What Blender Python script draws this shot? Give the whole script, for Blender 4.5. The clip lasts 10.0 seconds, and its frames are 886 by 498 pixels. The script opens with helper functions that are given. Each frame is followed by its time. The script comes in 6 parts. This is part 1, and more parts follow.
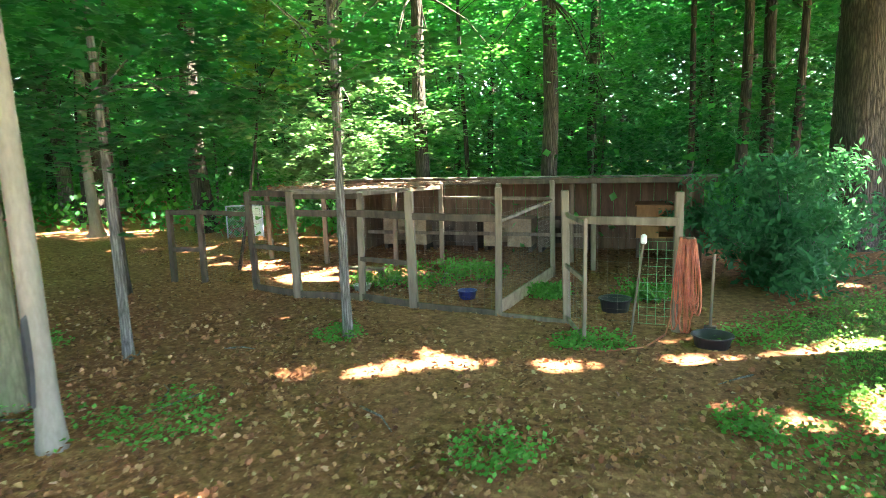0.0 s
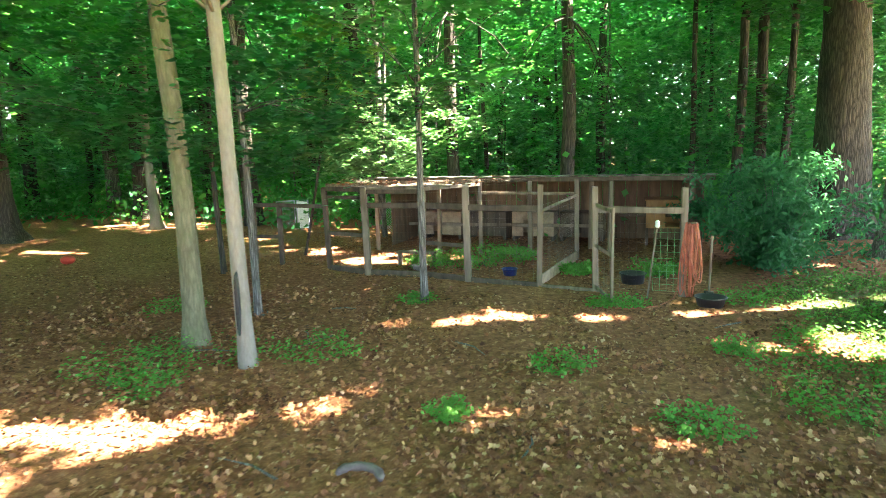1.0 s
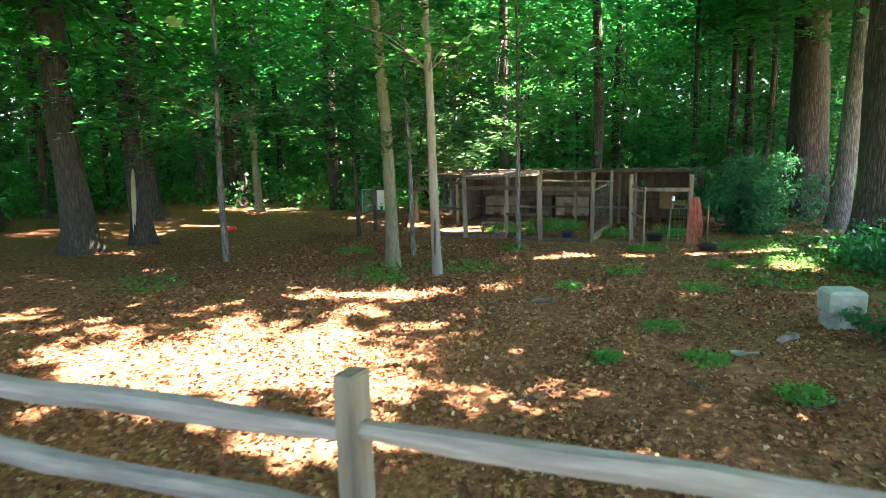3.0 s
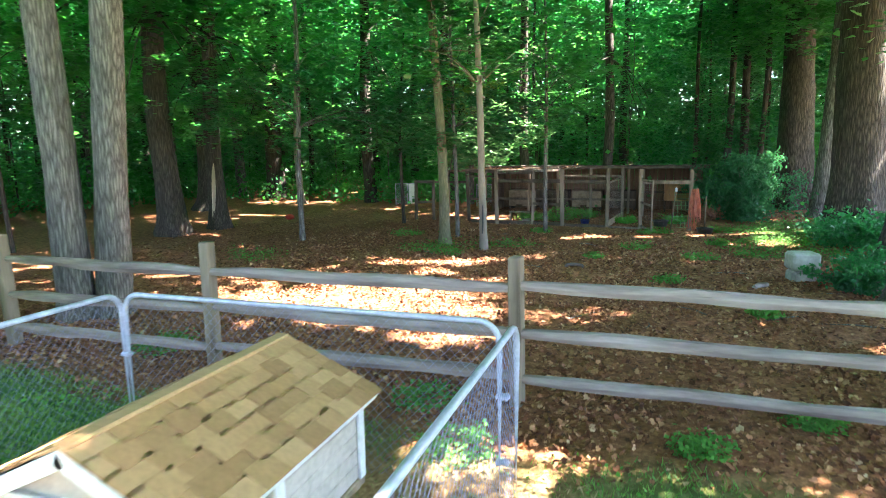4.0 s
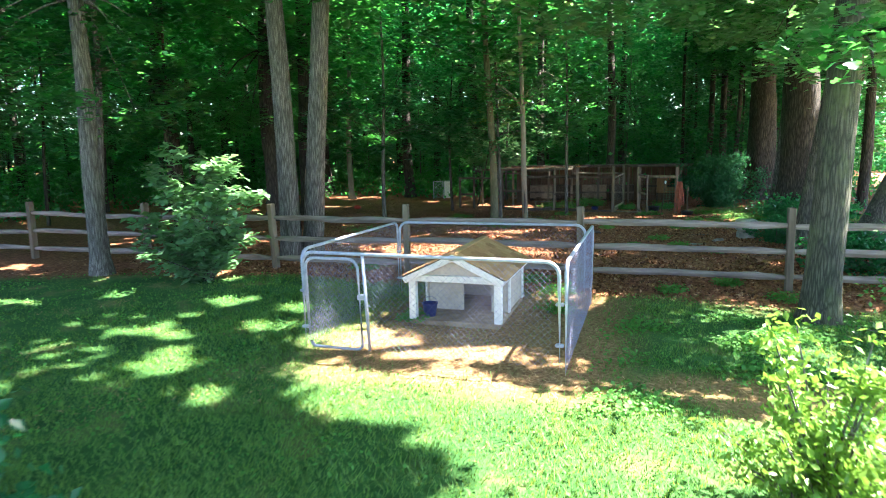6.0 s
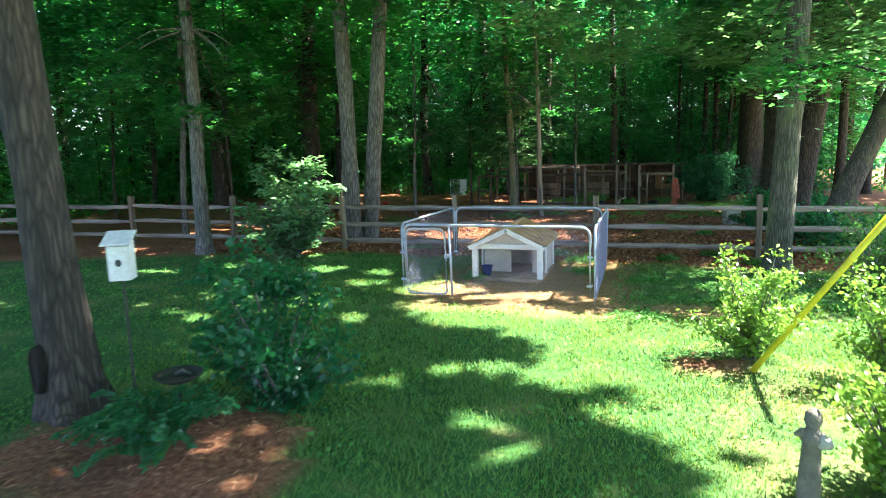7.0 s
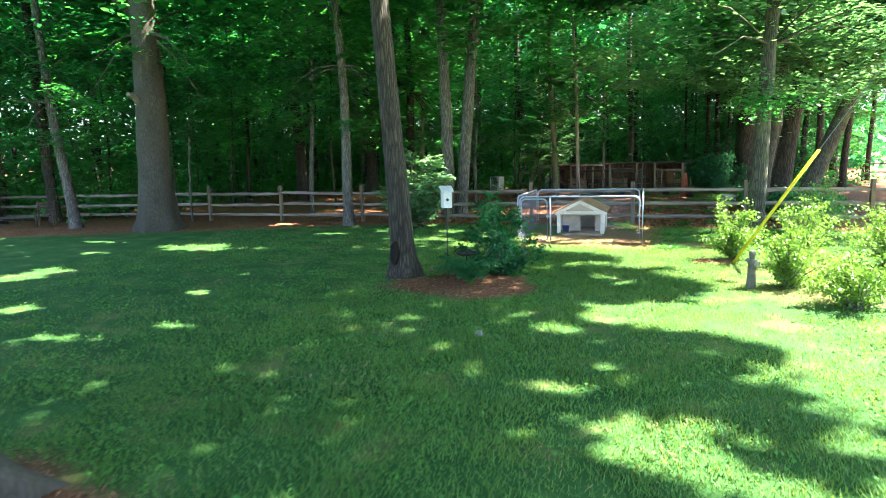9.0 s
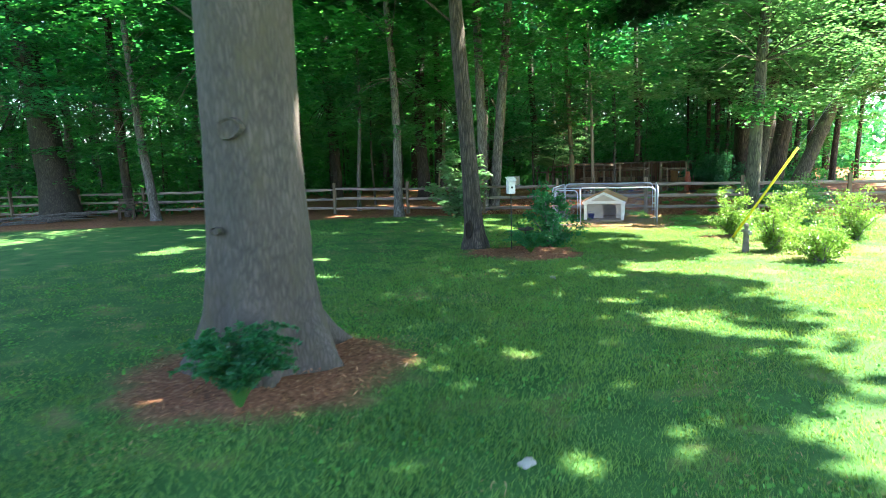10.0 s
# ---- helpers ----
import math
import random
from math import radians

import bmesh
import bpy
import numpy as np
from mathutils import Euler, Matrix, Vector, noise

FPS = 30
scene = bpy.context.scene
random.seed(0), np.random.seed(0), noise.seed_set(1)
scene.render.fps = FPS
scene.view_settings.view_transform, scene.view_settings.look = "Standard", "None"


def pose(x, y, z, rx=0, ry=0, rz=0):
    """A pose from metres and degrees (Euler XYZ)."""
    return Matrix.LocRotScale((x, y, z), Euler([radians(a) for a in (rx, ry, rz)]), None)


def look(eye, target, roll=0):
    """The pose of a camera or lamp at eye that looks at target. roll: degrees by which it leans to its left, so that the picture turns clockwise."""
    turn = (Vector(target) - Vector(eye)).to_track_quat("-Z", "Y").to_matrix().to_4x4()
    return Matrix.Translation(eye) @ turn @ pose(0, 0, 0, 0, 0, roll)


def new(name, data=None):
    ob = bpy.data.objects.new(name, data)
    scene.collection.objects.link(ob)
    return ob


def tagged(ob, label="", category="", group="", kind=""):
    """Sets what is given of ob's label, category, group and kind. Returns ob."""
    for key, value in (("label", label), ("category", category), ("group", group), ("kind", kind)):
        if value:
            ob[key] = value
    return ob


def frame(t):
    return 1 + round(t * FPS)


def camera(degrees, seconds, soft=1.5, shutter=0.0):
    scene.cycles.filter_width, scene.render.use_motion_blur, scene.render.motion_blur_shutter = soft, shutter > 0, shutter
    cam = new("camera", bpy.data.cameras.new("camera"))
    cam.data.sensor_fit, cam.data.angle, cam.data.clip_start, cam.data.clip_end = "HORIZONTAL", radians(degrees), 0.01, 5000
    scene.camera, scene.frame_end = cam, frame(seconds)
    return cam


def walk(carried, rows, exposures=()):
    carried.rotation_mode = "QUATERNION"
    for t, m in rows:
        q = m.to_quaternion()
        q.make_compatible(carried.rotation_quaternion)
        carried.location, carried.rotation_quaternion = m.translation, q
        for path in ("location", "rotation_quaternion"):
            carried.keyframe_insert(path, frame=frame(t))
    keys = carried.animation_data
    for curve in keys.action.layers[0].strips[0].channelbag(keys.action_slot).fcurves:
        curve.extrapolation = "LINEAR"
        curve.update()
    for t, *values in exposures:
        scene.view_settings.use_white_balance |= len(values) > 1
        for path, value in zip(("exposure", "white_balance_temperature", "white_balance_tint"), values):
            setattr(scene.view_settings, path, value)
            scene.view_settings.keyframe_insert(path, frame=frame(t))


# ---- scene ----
# ---- the camera: seconds, place, yaw, pitch, lean ----
cam = camera(71.8, 10.0, soft=0.85, shutter=0.25)
ROWS = [
    (0, 1.598, 9.987, 2.196, 18.77, -8.65, -1.47),
    (0.5, 1.515, 8.908, 2.239, 18.79, -8.69, -1.44),
    (1, 1.415, 7.725, 2.290, 18.73, -8.79, -1.41),
    (1.5, 1.322, 6.472, 2.337, 18.66, -8.82, -1.32),
    (2, 1.231, 5.165, 2.354, 18.62, -8.91, -1.25),
    (2.5, 1.084, 3.763, 2.323, 18.51, -8.87, -1.14),
    (4, 0.86, -0.60, 2.27, 18.75, -8.95, -0.85),
    (4.5, 0.80, -2.02, 2.235, 18.65, -8.90, -0.92),
    (5, 0.784, -3.369, 2.229, 18.61, -8.93, -1.10),
    (5.5, 0.825, -4.838, 2.289, 18.39, -8.81, -0.99),
    (7, 0.755, -9.473, 2.306, 18.16, -8.63, -1.41),
    (7.5, 0.649, -11.066, 2.301, 18.33, -8.54, -1.34),
    (8, 0.494, -12.697, 2.280, 18.37, -8.45, -1.50),
    (8.5, 0.335, -14.400, 2.264, 18.40, -8.43, -1.47),
    (9, 0.151, -16.146, 2.260, 18.39, -8.42, -1.52),
    (9.5, -0.044, -17.907, 2.239, 18.37, -8.35, -1.58),
    (10, -0.282, -19.789, 2.175, 18.34, -8.15, -1.77),
]
walk(cam, [(t, pose(x, y, z, 0, 0, yaw) @ pose(0, 0, 0, 90 + pitch) @ pose(0, 0, 0, 0, 0, roll)) for t, x, y, z, yaw, pitch, roll in ROWS],
     exposures=[(0.0, 5.08, 6700, 13), (1.0, 5.1, 6700, 13), (2.5, 4.42, 6450, 14), (4.0, 4.4, 6050, 18), (5.5, 3.82, 5850, 17), (7.0, 3.28, 5900, 13), (10.0, 3.4, 6100, 10)])

# ---- world, sun ----
SUN_TO = Vector((0.85, 0.42, 1.45)).normalized()
world = bpy.data.worlds.new("sky")
scene.world = world
world.use_nodes = True
wn = world.node_tree
sky = wn.nodes.new("ShaderNodeTexSky")
sky.sky_type, sky.sun_disc = "NISHITA", False
sky.sun_elevation = math.asin(SUN_TO.z)
sky.sun_rotation = math.atan2(SUN_TO.x, SUN_TO.y)
wn.nodes["Background"].inputs[1].default_value = 0.078
wn.links.new(sky.outputs[0], wn.nodes["Background"].inputs[0])
sun = new("sun", bpy.data.lights.new("sun", "SUN"))
sun.data.energy, sun.data.angle, sun.data.color = 4.8, radians(0.8), (1.0, 0.92, 0.74)
sun.matrix_world = look((0, 0, 30), Vector((0, 0, 30)) - SUN_TO)

rng = np.random.default_rng(7)


# ---- building helpers ----
class Geo:
    """Gathers vertices and faces of one mesh."""

    def __init__(self):
        self.v, self.f = [], []

    def add(self, verts, faces):
        n = len(self.v)
        self.v += [tuple(p) for p in verts]
        self.f += [tuple(i + n for i in q) for q in faces]

    def box(self, a, b, bevel=0.0, m=None):
        """A box between two corners, with chamfered upright and level edges."""
        lo, hi = [min(p, q) for p, q in zip(a, b)], [max(p, q) for p, q in zip(a, b)]
        e = min(bevel, 0.45 * min(h - l for l, h in zip(lo, hi)))
        if e <= 0:
            vs = [(x, y, z) for x in (lo[0], hi[0]) for y in (lo[1], hi[1]) for z in (lo[2], hi[2])]
            fs = [(0, 1, 3, 2), (4, 6, 7, 5), (0, 4, 5, 1), (2, 3, 7, 6), (0, 2, 6, 4), (1, 5, 7, 3)]
        else:
            ring = lambda i, z: [(lo[0] + i, lo[1] + e, z), (lo[0] + e, lo[1] + i, z), (hi[0] - e, lo[1] + i, z), (hi[0] - i, lo[1] + e, z),
                                 (hi[0] - i, hi[1] - e, z), (hi[0] - e, hi[1] - i, z), (lo[0] + e, hi[1] - i, z), (lo[0] + i, hi[1] - e, z)]
            vs = ring(e * 0.99, lo[2]) + ring(0, lo[2] + e) + ring(0, hi[2] - e) + ring(e * 0.99, hi[2])
            fs = [tuple(range(7, -1, -1)), tuple(range(24, 32))]
            fs += [(8 * k + i, 8 * k + (i + 1) % 8, 8 * k + 8 + (i + 1) % 8, 8 * k + 8 + i) for k in range(3) for i in range(8)]
        if m is not None:
            vs = [m @ Vector(p) for p in vs]
        self.add(vs, fs)

    def tube(self, path, radii, n=8, rough=0.0, caps=True, lobes=None):
        """A tube through points; radii: one number or one for each point; rough: uneven skin, as a share of the radius."""
        path = [Vector(p) for p in path]
        if not hasattr(radii, "__len__"):
            radii = [radii] * len(path)
        up = Vector((0, 0, 1)) if abs((path[-1] - path[0]).normalized().z) < 0.9 else Vector((1, 0, 0))
        vs, fs = [], []
        for k, p in enumerate(path):
            way = (path[min(k + 1, len(path) - 1)] - path[max(k - 1, 0)]).normalized()
            side = way.cross(up).normalized()
            over = side.cross(way)
            for i in range(n):
                a = 2 * math.pi * i / n
                r = radii[k]
                if lobes:
                    r *= 1 + lobes(k, a)
                if rough:
                    r *= 1 + rough * noise.noise(Vector((3 * math.cos(a), 3 * math.sin(a), 1.2 * k)) + p * 0.7)
                vs.append(p + side * (r * math.cos(a)) + over * (r * math.sin(a)))
        for k in range(len(path) - 1):
            for i in range(n):
                j = (i + 1) % n
                fs.append((k * n + i, k * n + j, (k + 1) * n + j, (k + 1) * n + i))
        if caps:
            fs += [tuple(range(n - 1, -1, -1)), tuple(range((len(path) - 1) * n, len(path) * n))]
        self.add(vs, fs)

    def lathe(self, profile, n=20, at=(0, 0, 0)):
        vs = [(at[0] + r * math.cos(2 * math.pi * i / n), at[1] + r * math.sin(2 * math.pi * i / n), at[2] + z) for r, z in profile for i in range(n)]
        fs = [(k * n + i, k * n + (i + 1) % n, (k + 1) * n + (i + 1) % n, (k + 1) * n + i) for k in range(len(profile) - 1) for i in range(n)]
        self.add(vs, fs)

    def mesh(self, name, material, smooth=False):
        me = bpy.data.meshes.new(name)
        me.from_pydata(self.v, [], self.f)
        me.materials.append(material)
        if smooth:
            me.shade_smooth()
        return me


def part(name, geo, material, parent=None, label="", smooth=False):
    """Links a Geo as one mesh object, under a thing or part if given."""
    ob = new(name, geo.mesh(name, material, smooth))
    if parent is not None:
        ob.parent = parent
    if label:
        ob["label"] = label
    return ob


def thing(name, label, category, at=(0, 0, 0), turn=0.0, group="", kind=""):
    ob = new(name)
    ob.matrix_basis = pose(*at, 0, 0, turn)
    return tagged(ob, label, category, group, kind)


def quick(name, verts, faces, material, parent=None):
    """A mesh from numpy arrays of triangles."""
    me = bpy.data.meshes.new(name)
    n, k = len(faces), faces.shape[1]
    me.vertices.add(len(verts))
    me.vertices.foreach_set("co", np.ascontiguousarray(verts, np.float32).ravel())
    me.loops.add(n * k)
    me.loops.foreach_set("vertex_index", np.ascontiguousarray(faces, np.int32).ravel())
    me.polygons.add(n)
    me.polygons.foreach_set("loop_start", np.arange(0, n * k, k, dtype=np.int32))
    me.update(calc_edges=True)
    me.validate()
    me.materials.append(material)
    ob = new(name, me)
    if parent is not None:
        ob.parent = parent
    return ob


def leaf_mesh(places, size, flat=0.6, narrow=0.45, fold=0.12, hang=0.0, lobed=False):
    """Folded leaves at places; flat: how far they lie level; narrow: width over length. Returns vertices and triangles."""
    n = len(places)
    size = np.broadcast_to(size, n)[:, None]
    up = rng.normal(size=(n, 3)) * (1 - flat) + np.array([0, 0, 1.0]) * flat
    up /= np.linalg.norm(up, axis=1, keepdims=True)
    way = rng.normal(size=(n, 3))
    way[:, 2] -= hang * 1.5
    way -= (way * up).sum(1, keepdims=True) * up
    way /= np.linalg.norm(way, axis=1, keepdims=True)
    side = np.cross(up, way)
    half = size * 0.5
    if not lobed:
        v = np.stack([places - way * half, places + side * half * narrow * 2 + up * size * fold, places + way * half, places - side * half * narrow * 2 + up * size * fold], 1)
        f = np.array([[0, 1, 2], [0, 2, 3]])
    else:
        pts = [(-1, 0, 0), (-0.35, 0.95, 0.16), (0.1, 0.42, 0.05), (0.55, 0.7, 0.1), (1, 0, 0), (0.55, -0.7, 0.1), (0.1, -0.42, 0.05), (-0.35, -0.95, 0.16)]
        v = np.stack([places + half * (way * a + side * b + up * c) for a, b, c in pts], 1)
        f = np.array([[0, 1, 2], [0, 2, 6], [0, 6, 7], [2, 3, 4], [2, 4, 6], [6, 4, 5]])
    m = v.shape[1]
    faces = (np.arange(n)[:, None, None] * m + f[None]).reshape(-1, 3)
    return v.reshape(-1, 3), faces


# ---- materials ----
def material(name, rough=0.8, metal=0.0):
    m = bpy.data.materials.new(name)
    m.use_nodes = True
    b = m.node_tree.nodes["Principled BSDF"]
    b.inputs["Roughness"].default_value, b.inputs["Metallic"].default_value = rough, metal
    return m, m.node_tree, b


def node(tree, kind, **values):
    n = tree.nodes.new(kind)
    for key, value in values.items():
        if key in n.inputs.keys():
            n.inputs[key].default_value = value
    return n


def coords(tree, scale=(1, 1, 1), world_space=True):
    tc = tree.nodes.new("ShaderNodeNewGeometry" if world_space else "ShaderNodeTexCoord")
    mp = tree.nodes.new("ShaderNodeMapping")
    mp.inputs["Scale"].default_value = scale
    tree.links.new(tc.outputs["Position" if world_space else "Object"], mp.inputs["Vector"])
    return mp.outputs[0]


def noise_of(tree, vec, scale, detail=4.0, rough=0.55):
    n = node(tree, "ShaderNodeTexNoise", Scale=scale, Detail=detail, Roughness=rough)
    tree.links.new(vec, n.inputs["Vector"])
    return n.outputs["Fac"]


def ramp(tree, fac, stops):
    r = tree.nodes.new("ShaderNodeValToRGB")
    e = r.color_ramp.elements
    while len(e) < len(stops):
        e.new(0.5)
    for el, (at, col) in zip(e, stops):
        el.position, el.color = at, (*col, 1)
    tree.links.new(fac, r.inputs[0])
    return r.outputs[0]


def mix(tree, fac, a, b, how="MIX"):
    n = tree.nodes.new("ShaderNodeMix")
    n.data_type, n.blend_type = "RGBA", how
    for sock, val in ((n.inputs[0], fac), (n.inputs[6], a), (n.inputs[7], b)):
        if hasattr(val, "is_linked") or hasattr(val, "links"):
            tree.links.new(val, sock)
        elif sock == n.inputs[0]:
            sock.default_value = val
        else:
            sock.default_value = (*val, 1)
    return n.outputs[2]


def bump(tree, b, height, strength=0.5, distance=0.02):
    n = node(tree, "ShaderNodeBump", Strength=strength, Distance=distance)
    tree.links.new(height, n.inputs["Height"])
    tree.links.new(n.outputs[0], b.inputs["Normal"])


def simple(name, stops, scale, rough=0.8, metal=0.0, stretch=(1, 1, 1), bump_by=0.3, bump_scale=None, distance=0.01, world_space=True):
    """A surface of two noises between colours, with relief."""
    m, t, b = material(name, rough, metal)
    v = coords(t, stretch, world_space)
    a = noise_of(t, v, scale, 6)
    fine = noise_of(t, v, bump_scale or scale * 5, 5)
    c = ramp(t, a, stops)
    c = mix(t, 0.35, c, ramp(t, fine, [(0.3, (0.35, 0.35, 0.35)), (0.7, (1, 1, 1))]), "MULTIPLY")
    t.links.new(c, b.inputs["Base Color"])
    bump(t, b, fine, bump_by, distance)
    return m


def leaf_material(name, dark, light, through_col, share=0.45, rough=0.38):
    m, t, b = material(name, rough)
    g = t.nodes.new("ShaderNodeNewGeometry")
    v = coords(t)
    big = noise_of(t, v, 0.5, 2)
    fac = t.nodes.new("ShaderNodeMath")
    fac.operation = "MULTIPLY_ADD"
    t.links.new(g.outputs["Random Per Island"], fac.inputs[0])
    fac.inputs[1].default_value = 0.45
    half = t.nodes.new("ShaderNodeMath")
    half.operation, half.inputs[1].default_value = "MULTIPLY", 0.6
    t.links.new(big, half.inputs[0])
    t.links.new(half.outputs[0], fac.inputs[2])
    c = ramp(t, fac.outputs[0], [(0.1, dark), (0.85, light)])
    t.links.new(c, b.inputs["Base Color"])
    b.inputs["Specular IOR Level"].default_value = 0.55 if rough < 0.5 else 0.2
    tr = t.nodes.new("ShaderNodeBsdfTranslucent")
    tc = ramp(t, fac.outputs[0], [(0.1, tuple(q * 0.6 for q in through_col)), (0.85, through_col)])
    t.links.new(tc, tr.inputs[0])
    mx = t.nodes.new("ShaderNodeMixShader")
    mx.inputs[0].default_value = share
    out = t.nodes["Material Output"]
    t.links.new(b.outputs[0], mx.inputs[1])
    t.links.new(tr.outputs[0], mx.inputs[2])
    t.links.new(mx.outputs[0], out.inputs[0])
    return m


LEAF = leaf_material("maple leaf", (0.013, 0.09, 0.034), (0.04, 0.185, 0.065), (0.12, 0.52, 0.07), 0.48)
LEAF_YARD = leaf_material("narrow grey-green leaf", (0.05, 0.14, 0.07), (0.13, 0.28, 0.14), (0.22, 0.47, 0.13), 0.48, 0.34)
LEAF_DEEP = leaf_material("dark leaf", (0.008, 0.062, 0.033), (0.024, 0.13, 0.056), (0.065, 0.42, 0.085), 0.46)
LEAF_BLUE = leaf_material("bush leaf", (0.018, 0.085, 0.042), (0.052, 0.185, 0.085), (0.08, 0.3, 0.1), 0.38, 0.5)
LEAF_BRIGHT = leaf_material("yellow-green leaf", (0.10, 0.2, 0.03), (0.2, 0.34, 0.05), (0.25, 0.45, 0.05), 0.4)
LEAF_BUSH = leaf_material("hydrangea leaf", (0.05, 0.13, 0.03), (0.1, 0.23, 0.06), (0.16, 0.38, 0.06), 0.4)
GRASS = leaf_material("grass blade", (0.022, 0.12, 0.042), (0.165, 0.34, 0.08), (0.33, 0.43, 0.06), 0.37, 0.6)
WEED = leaf_material("weed leaf", (0.04, 0.15, 0.035), (0.14, 0.35, 0.075), (0.17, 0.42, 0.06), 0.38, 0.6)
# the bush's own light green; on two wood trees it paints strong sun
LEAF_PALE_AND_SUNLIT = leaf_material("pale broad leaf and sunlit spray", (0.1, 0.23, 0.1), (0.2, 0.38, 0.18), (0.2, 0.42, 0.12), 0.4)


def litter_material():
    """Dead leaves, each of its own brown, from wet dark to bleached tan."""
    m, t, b = material("dry leaf", 0.8)
    g = t.nodes.new("ShaderNodeNewGeometry")
    c = ramp(t, g.outputs["Random Per Island"], [(0.0, (0.085, 0.034, 0.017)), (0.35, (0.22, 0.088, 0.04)), (0.7, (0.36, 0.16, 0.073)), (0.92, (0.46, 0.235, 0.115)), (1.0, (0.56, 0.36, 0.21))])
    v = coords(t)
    c = mix(t, 0.4, c, ramp(t, noise_of(t, v, 60, 3), [(0.3, (0.5, 0.48, 0.46)), (0.7, (1, 1, 1))]), "MULTIPLY")
    t.links.new(c, b.inputs["Base Color"])
    b.inputs["Specular IOR Level"].default_value = 0.25
    return m


DRY = litter_material()


def bark(name, dark, light, scale=20.0, relief=0.02, stretch=0.14, furrow=0.3, moss=None, depth=1.0):
    """Long plates of bark between dark furrows, with weathered patches; moss: a colour that grows on it in patches."""
    m, t, b = material(name, 0.92)
    v = coords(t, (1, 1, stretch), False)
    warp = node(t, "ShaderNodeTexNoise", Scale=scale * 0.45, Detail=3.0)
    t.links.new(v, warp.inputs["Vector"])
    bent = t.nodes.new("ShaderNodeVectorMath")
    bent.operation = "MULTIPLY_ADD"
    t.links.new(warp.outputs["Color"], bent.inputs[0])
    bent.inputs[1].default_value = (1.6 / scale,) * 3
    t.links.new(v, bent.inputs[2])
    vo = node(t, "ShaderNodeTexVoronoi", Scale=scale)
    vo.feature = "DISTANCE_TO_EDGE"
    t.links.new(bent.outputs[0], vo.inputs["Vector"])
    plate = ramp(t, vo.outputs["Distance"], [(0.0, (1 - depth,) * 3), (furrow, (1, 1, 1))])
    grain = noise_of(t, coords(t, (1, 1, 0.25), False), 38, 5, 0.7)
    big = noise_of(t, coords(t, (1, 1, 0.6), False), 2.2, 5)
    mid = tuple(0.55 * p + 0.45 * q for p, q in zip(dark, light))
    c = mix(t, plate, dark, ramp(t, grain, [(0.32, mid), (0.62, light)]))
    c = mix(t, 0.55, c, ramp(t, big, [(0.32, (0.5, 0.52, 0.48)), (0.66, (1.12, 1.08, 1.05))]), "MULTIPLY")
    if moss:
        patch = noise_of(t, coords(t, (1, 1, 0.5), False), 3.4, 6, 0.65)
        c = mix(t, ramp(t, patch, [(0.5, (0, 0, 0)), (0.66, (0.75, 0.75, 0.75))]), c, moss)
    t.links.new(c, b.inputs["Base Color"])
    bump(t, b, mix(t, 0.3, plate, grain), 0.85, relief)
    return m


BARK_GREY = bark("grey bark", (0.065, 0.057, 0.054), (0.28, 0.26, 0.25), 32, 0.016, 0.075)
BARK_BROWN = bark("brown bark", (0.022, 0.018, 0.014), (0.115, 0.092, 0.075), 22, 0.025, 0.1)
BARK_YARD = bark("yard tree bark", (0.042, 0.037, 0.03), (0.165, 0.15, 0.122), 30, 0.012, 0.1, moss=(0.13, 0.14, 0.07))
BARK_SMOOTH = bark("smooth grey bark", (0.15, 0.125, 0.11), (0.31, 0.27, 0.235), 6, 0.006, 0.3, 0.5, depth=0.4)
BARK_MOSS = bark("mossy bark", (0.06, 0.06, 0.035), (0.21, 0.19, 0.125), 16, 0.01, 0.2, moss=(0.09, 0.11, 0.05), depth=0.5)
DARK_STONE = simple("dark reddish stone", [(0.3, (0.08, 0.06, 0.06)), (0.7, (0.19, 0.14, 0.14))], 5, 0.9, bump_by=0.6, distance=0.02)
BARK_DARK = bark("dark bark", (0.022, 0.018, 0.015), (0.095, 0.078, 0.064), 22, 0.022, 0.1)
BARK_OAK = bark("old oak bark", (0.04, 0.034, 0.028), (0.112, 0.096, 0.084), 24, 0.014, 0.2, 0.3, moss=(0.07, 0.06, 0.036), depth=0.7)
WOOD_POST = simple("weathered post", [(0.3, (0.09, 0.066, 0.047)), (0.7, (0.27, 0.21, 0.155))], 6, 0.9, stretch=(1, 1, 0.15), bump_by=0.5)
WOOD_DARK = simple("dark board", [(0.3, (0.04, 0.028, 0.02)), (0.7, (0.13, 0.095, 0.07))], 6, 0.9, stretch=(1, 1, 0.3), bump_by=0.5)
WOOD_SHED = simple("brown shed board", [(0.3, (0.09, 0.056, 0.033)), (0.7, (0.21, 0.13, 0.08))], 6, 0.9, stretch=(1, 1, 0.2), bump_by=0.5)
WOOD_RAIL = simple("grey split rail", [(0.3, (0.145, 0.11, 0.1)), (0.7, (0.4, 0.32, 0.295))], 7, 0.9, stretch=(0.15, 1, 1), bump_by=0.6)
WOOD_TAN = simple("tan plywood", [(0.3, (0.30, 0.15, 0.06)), (0.7, (0.48, 0.26, 0.11))], 4, 0.8, stretch=(1, 1, 0.3), bump_by=0.2)
ROOF_METAL = simple("old roof sheet", [(0.3, (0.07, 0.058, 0.05)), (0.7, (0.2, 0.175, 0.155))], 2.5, 0.7, bump_by=0.2)
GALV = simple("galvanised steel", [(0.3, (0.38, 0.4, 0.52)), (0.7, (0.58, 0.6, 0.72))], 12, 0.5, 0.35, bump_by=0.1)
WIRE = simple("steel wire", [(0.3, (0.17, 0.17, 0.28)), (0.7, (0.32, 0.32, 0.46))], 12, 0.5, 0.3, bump_by=0.1)
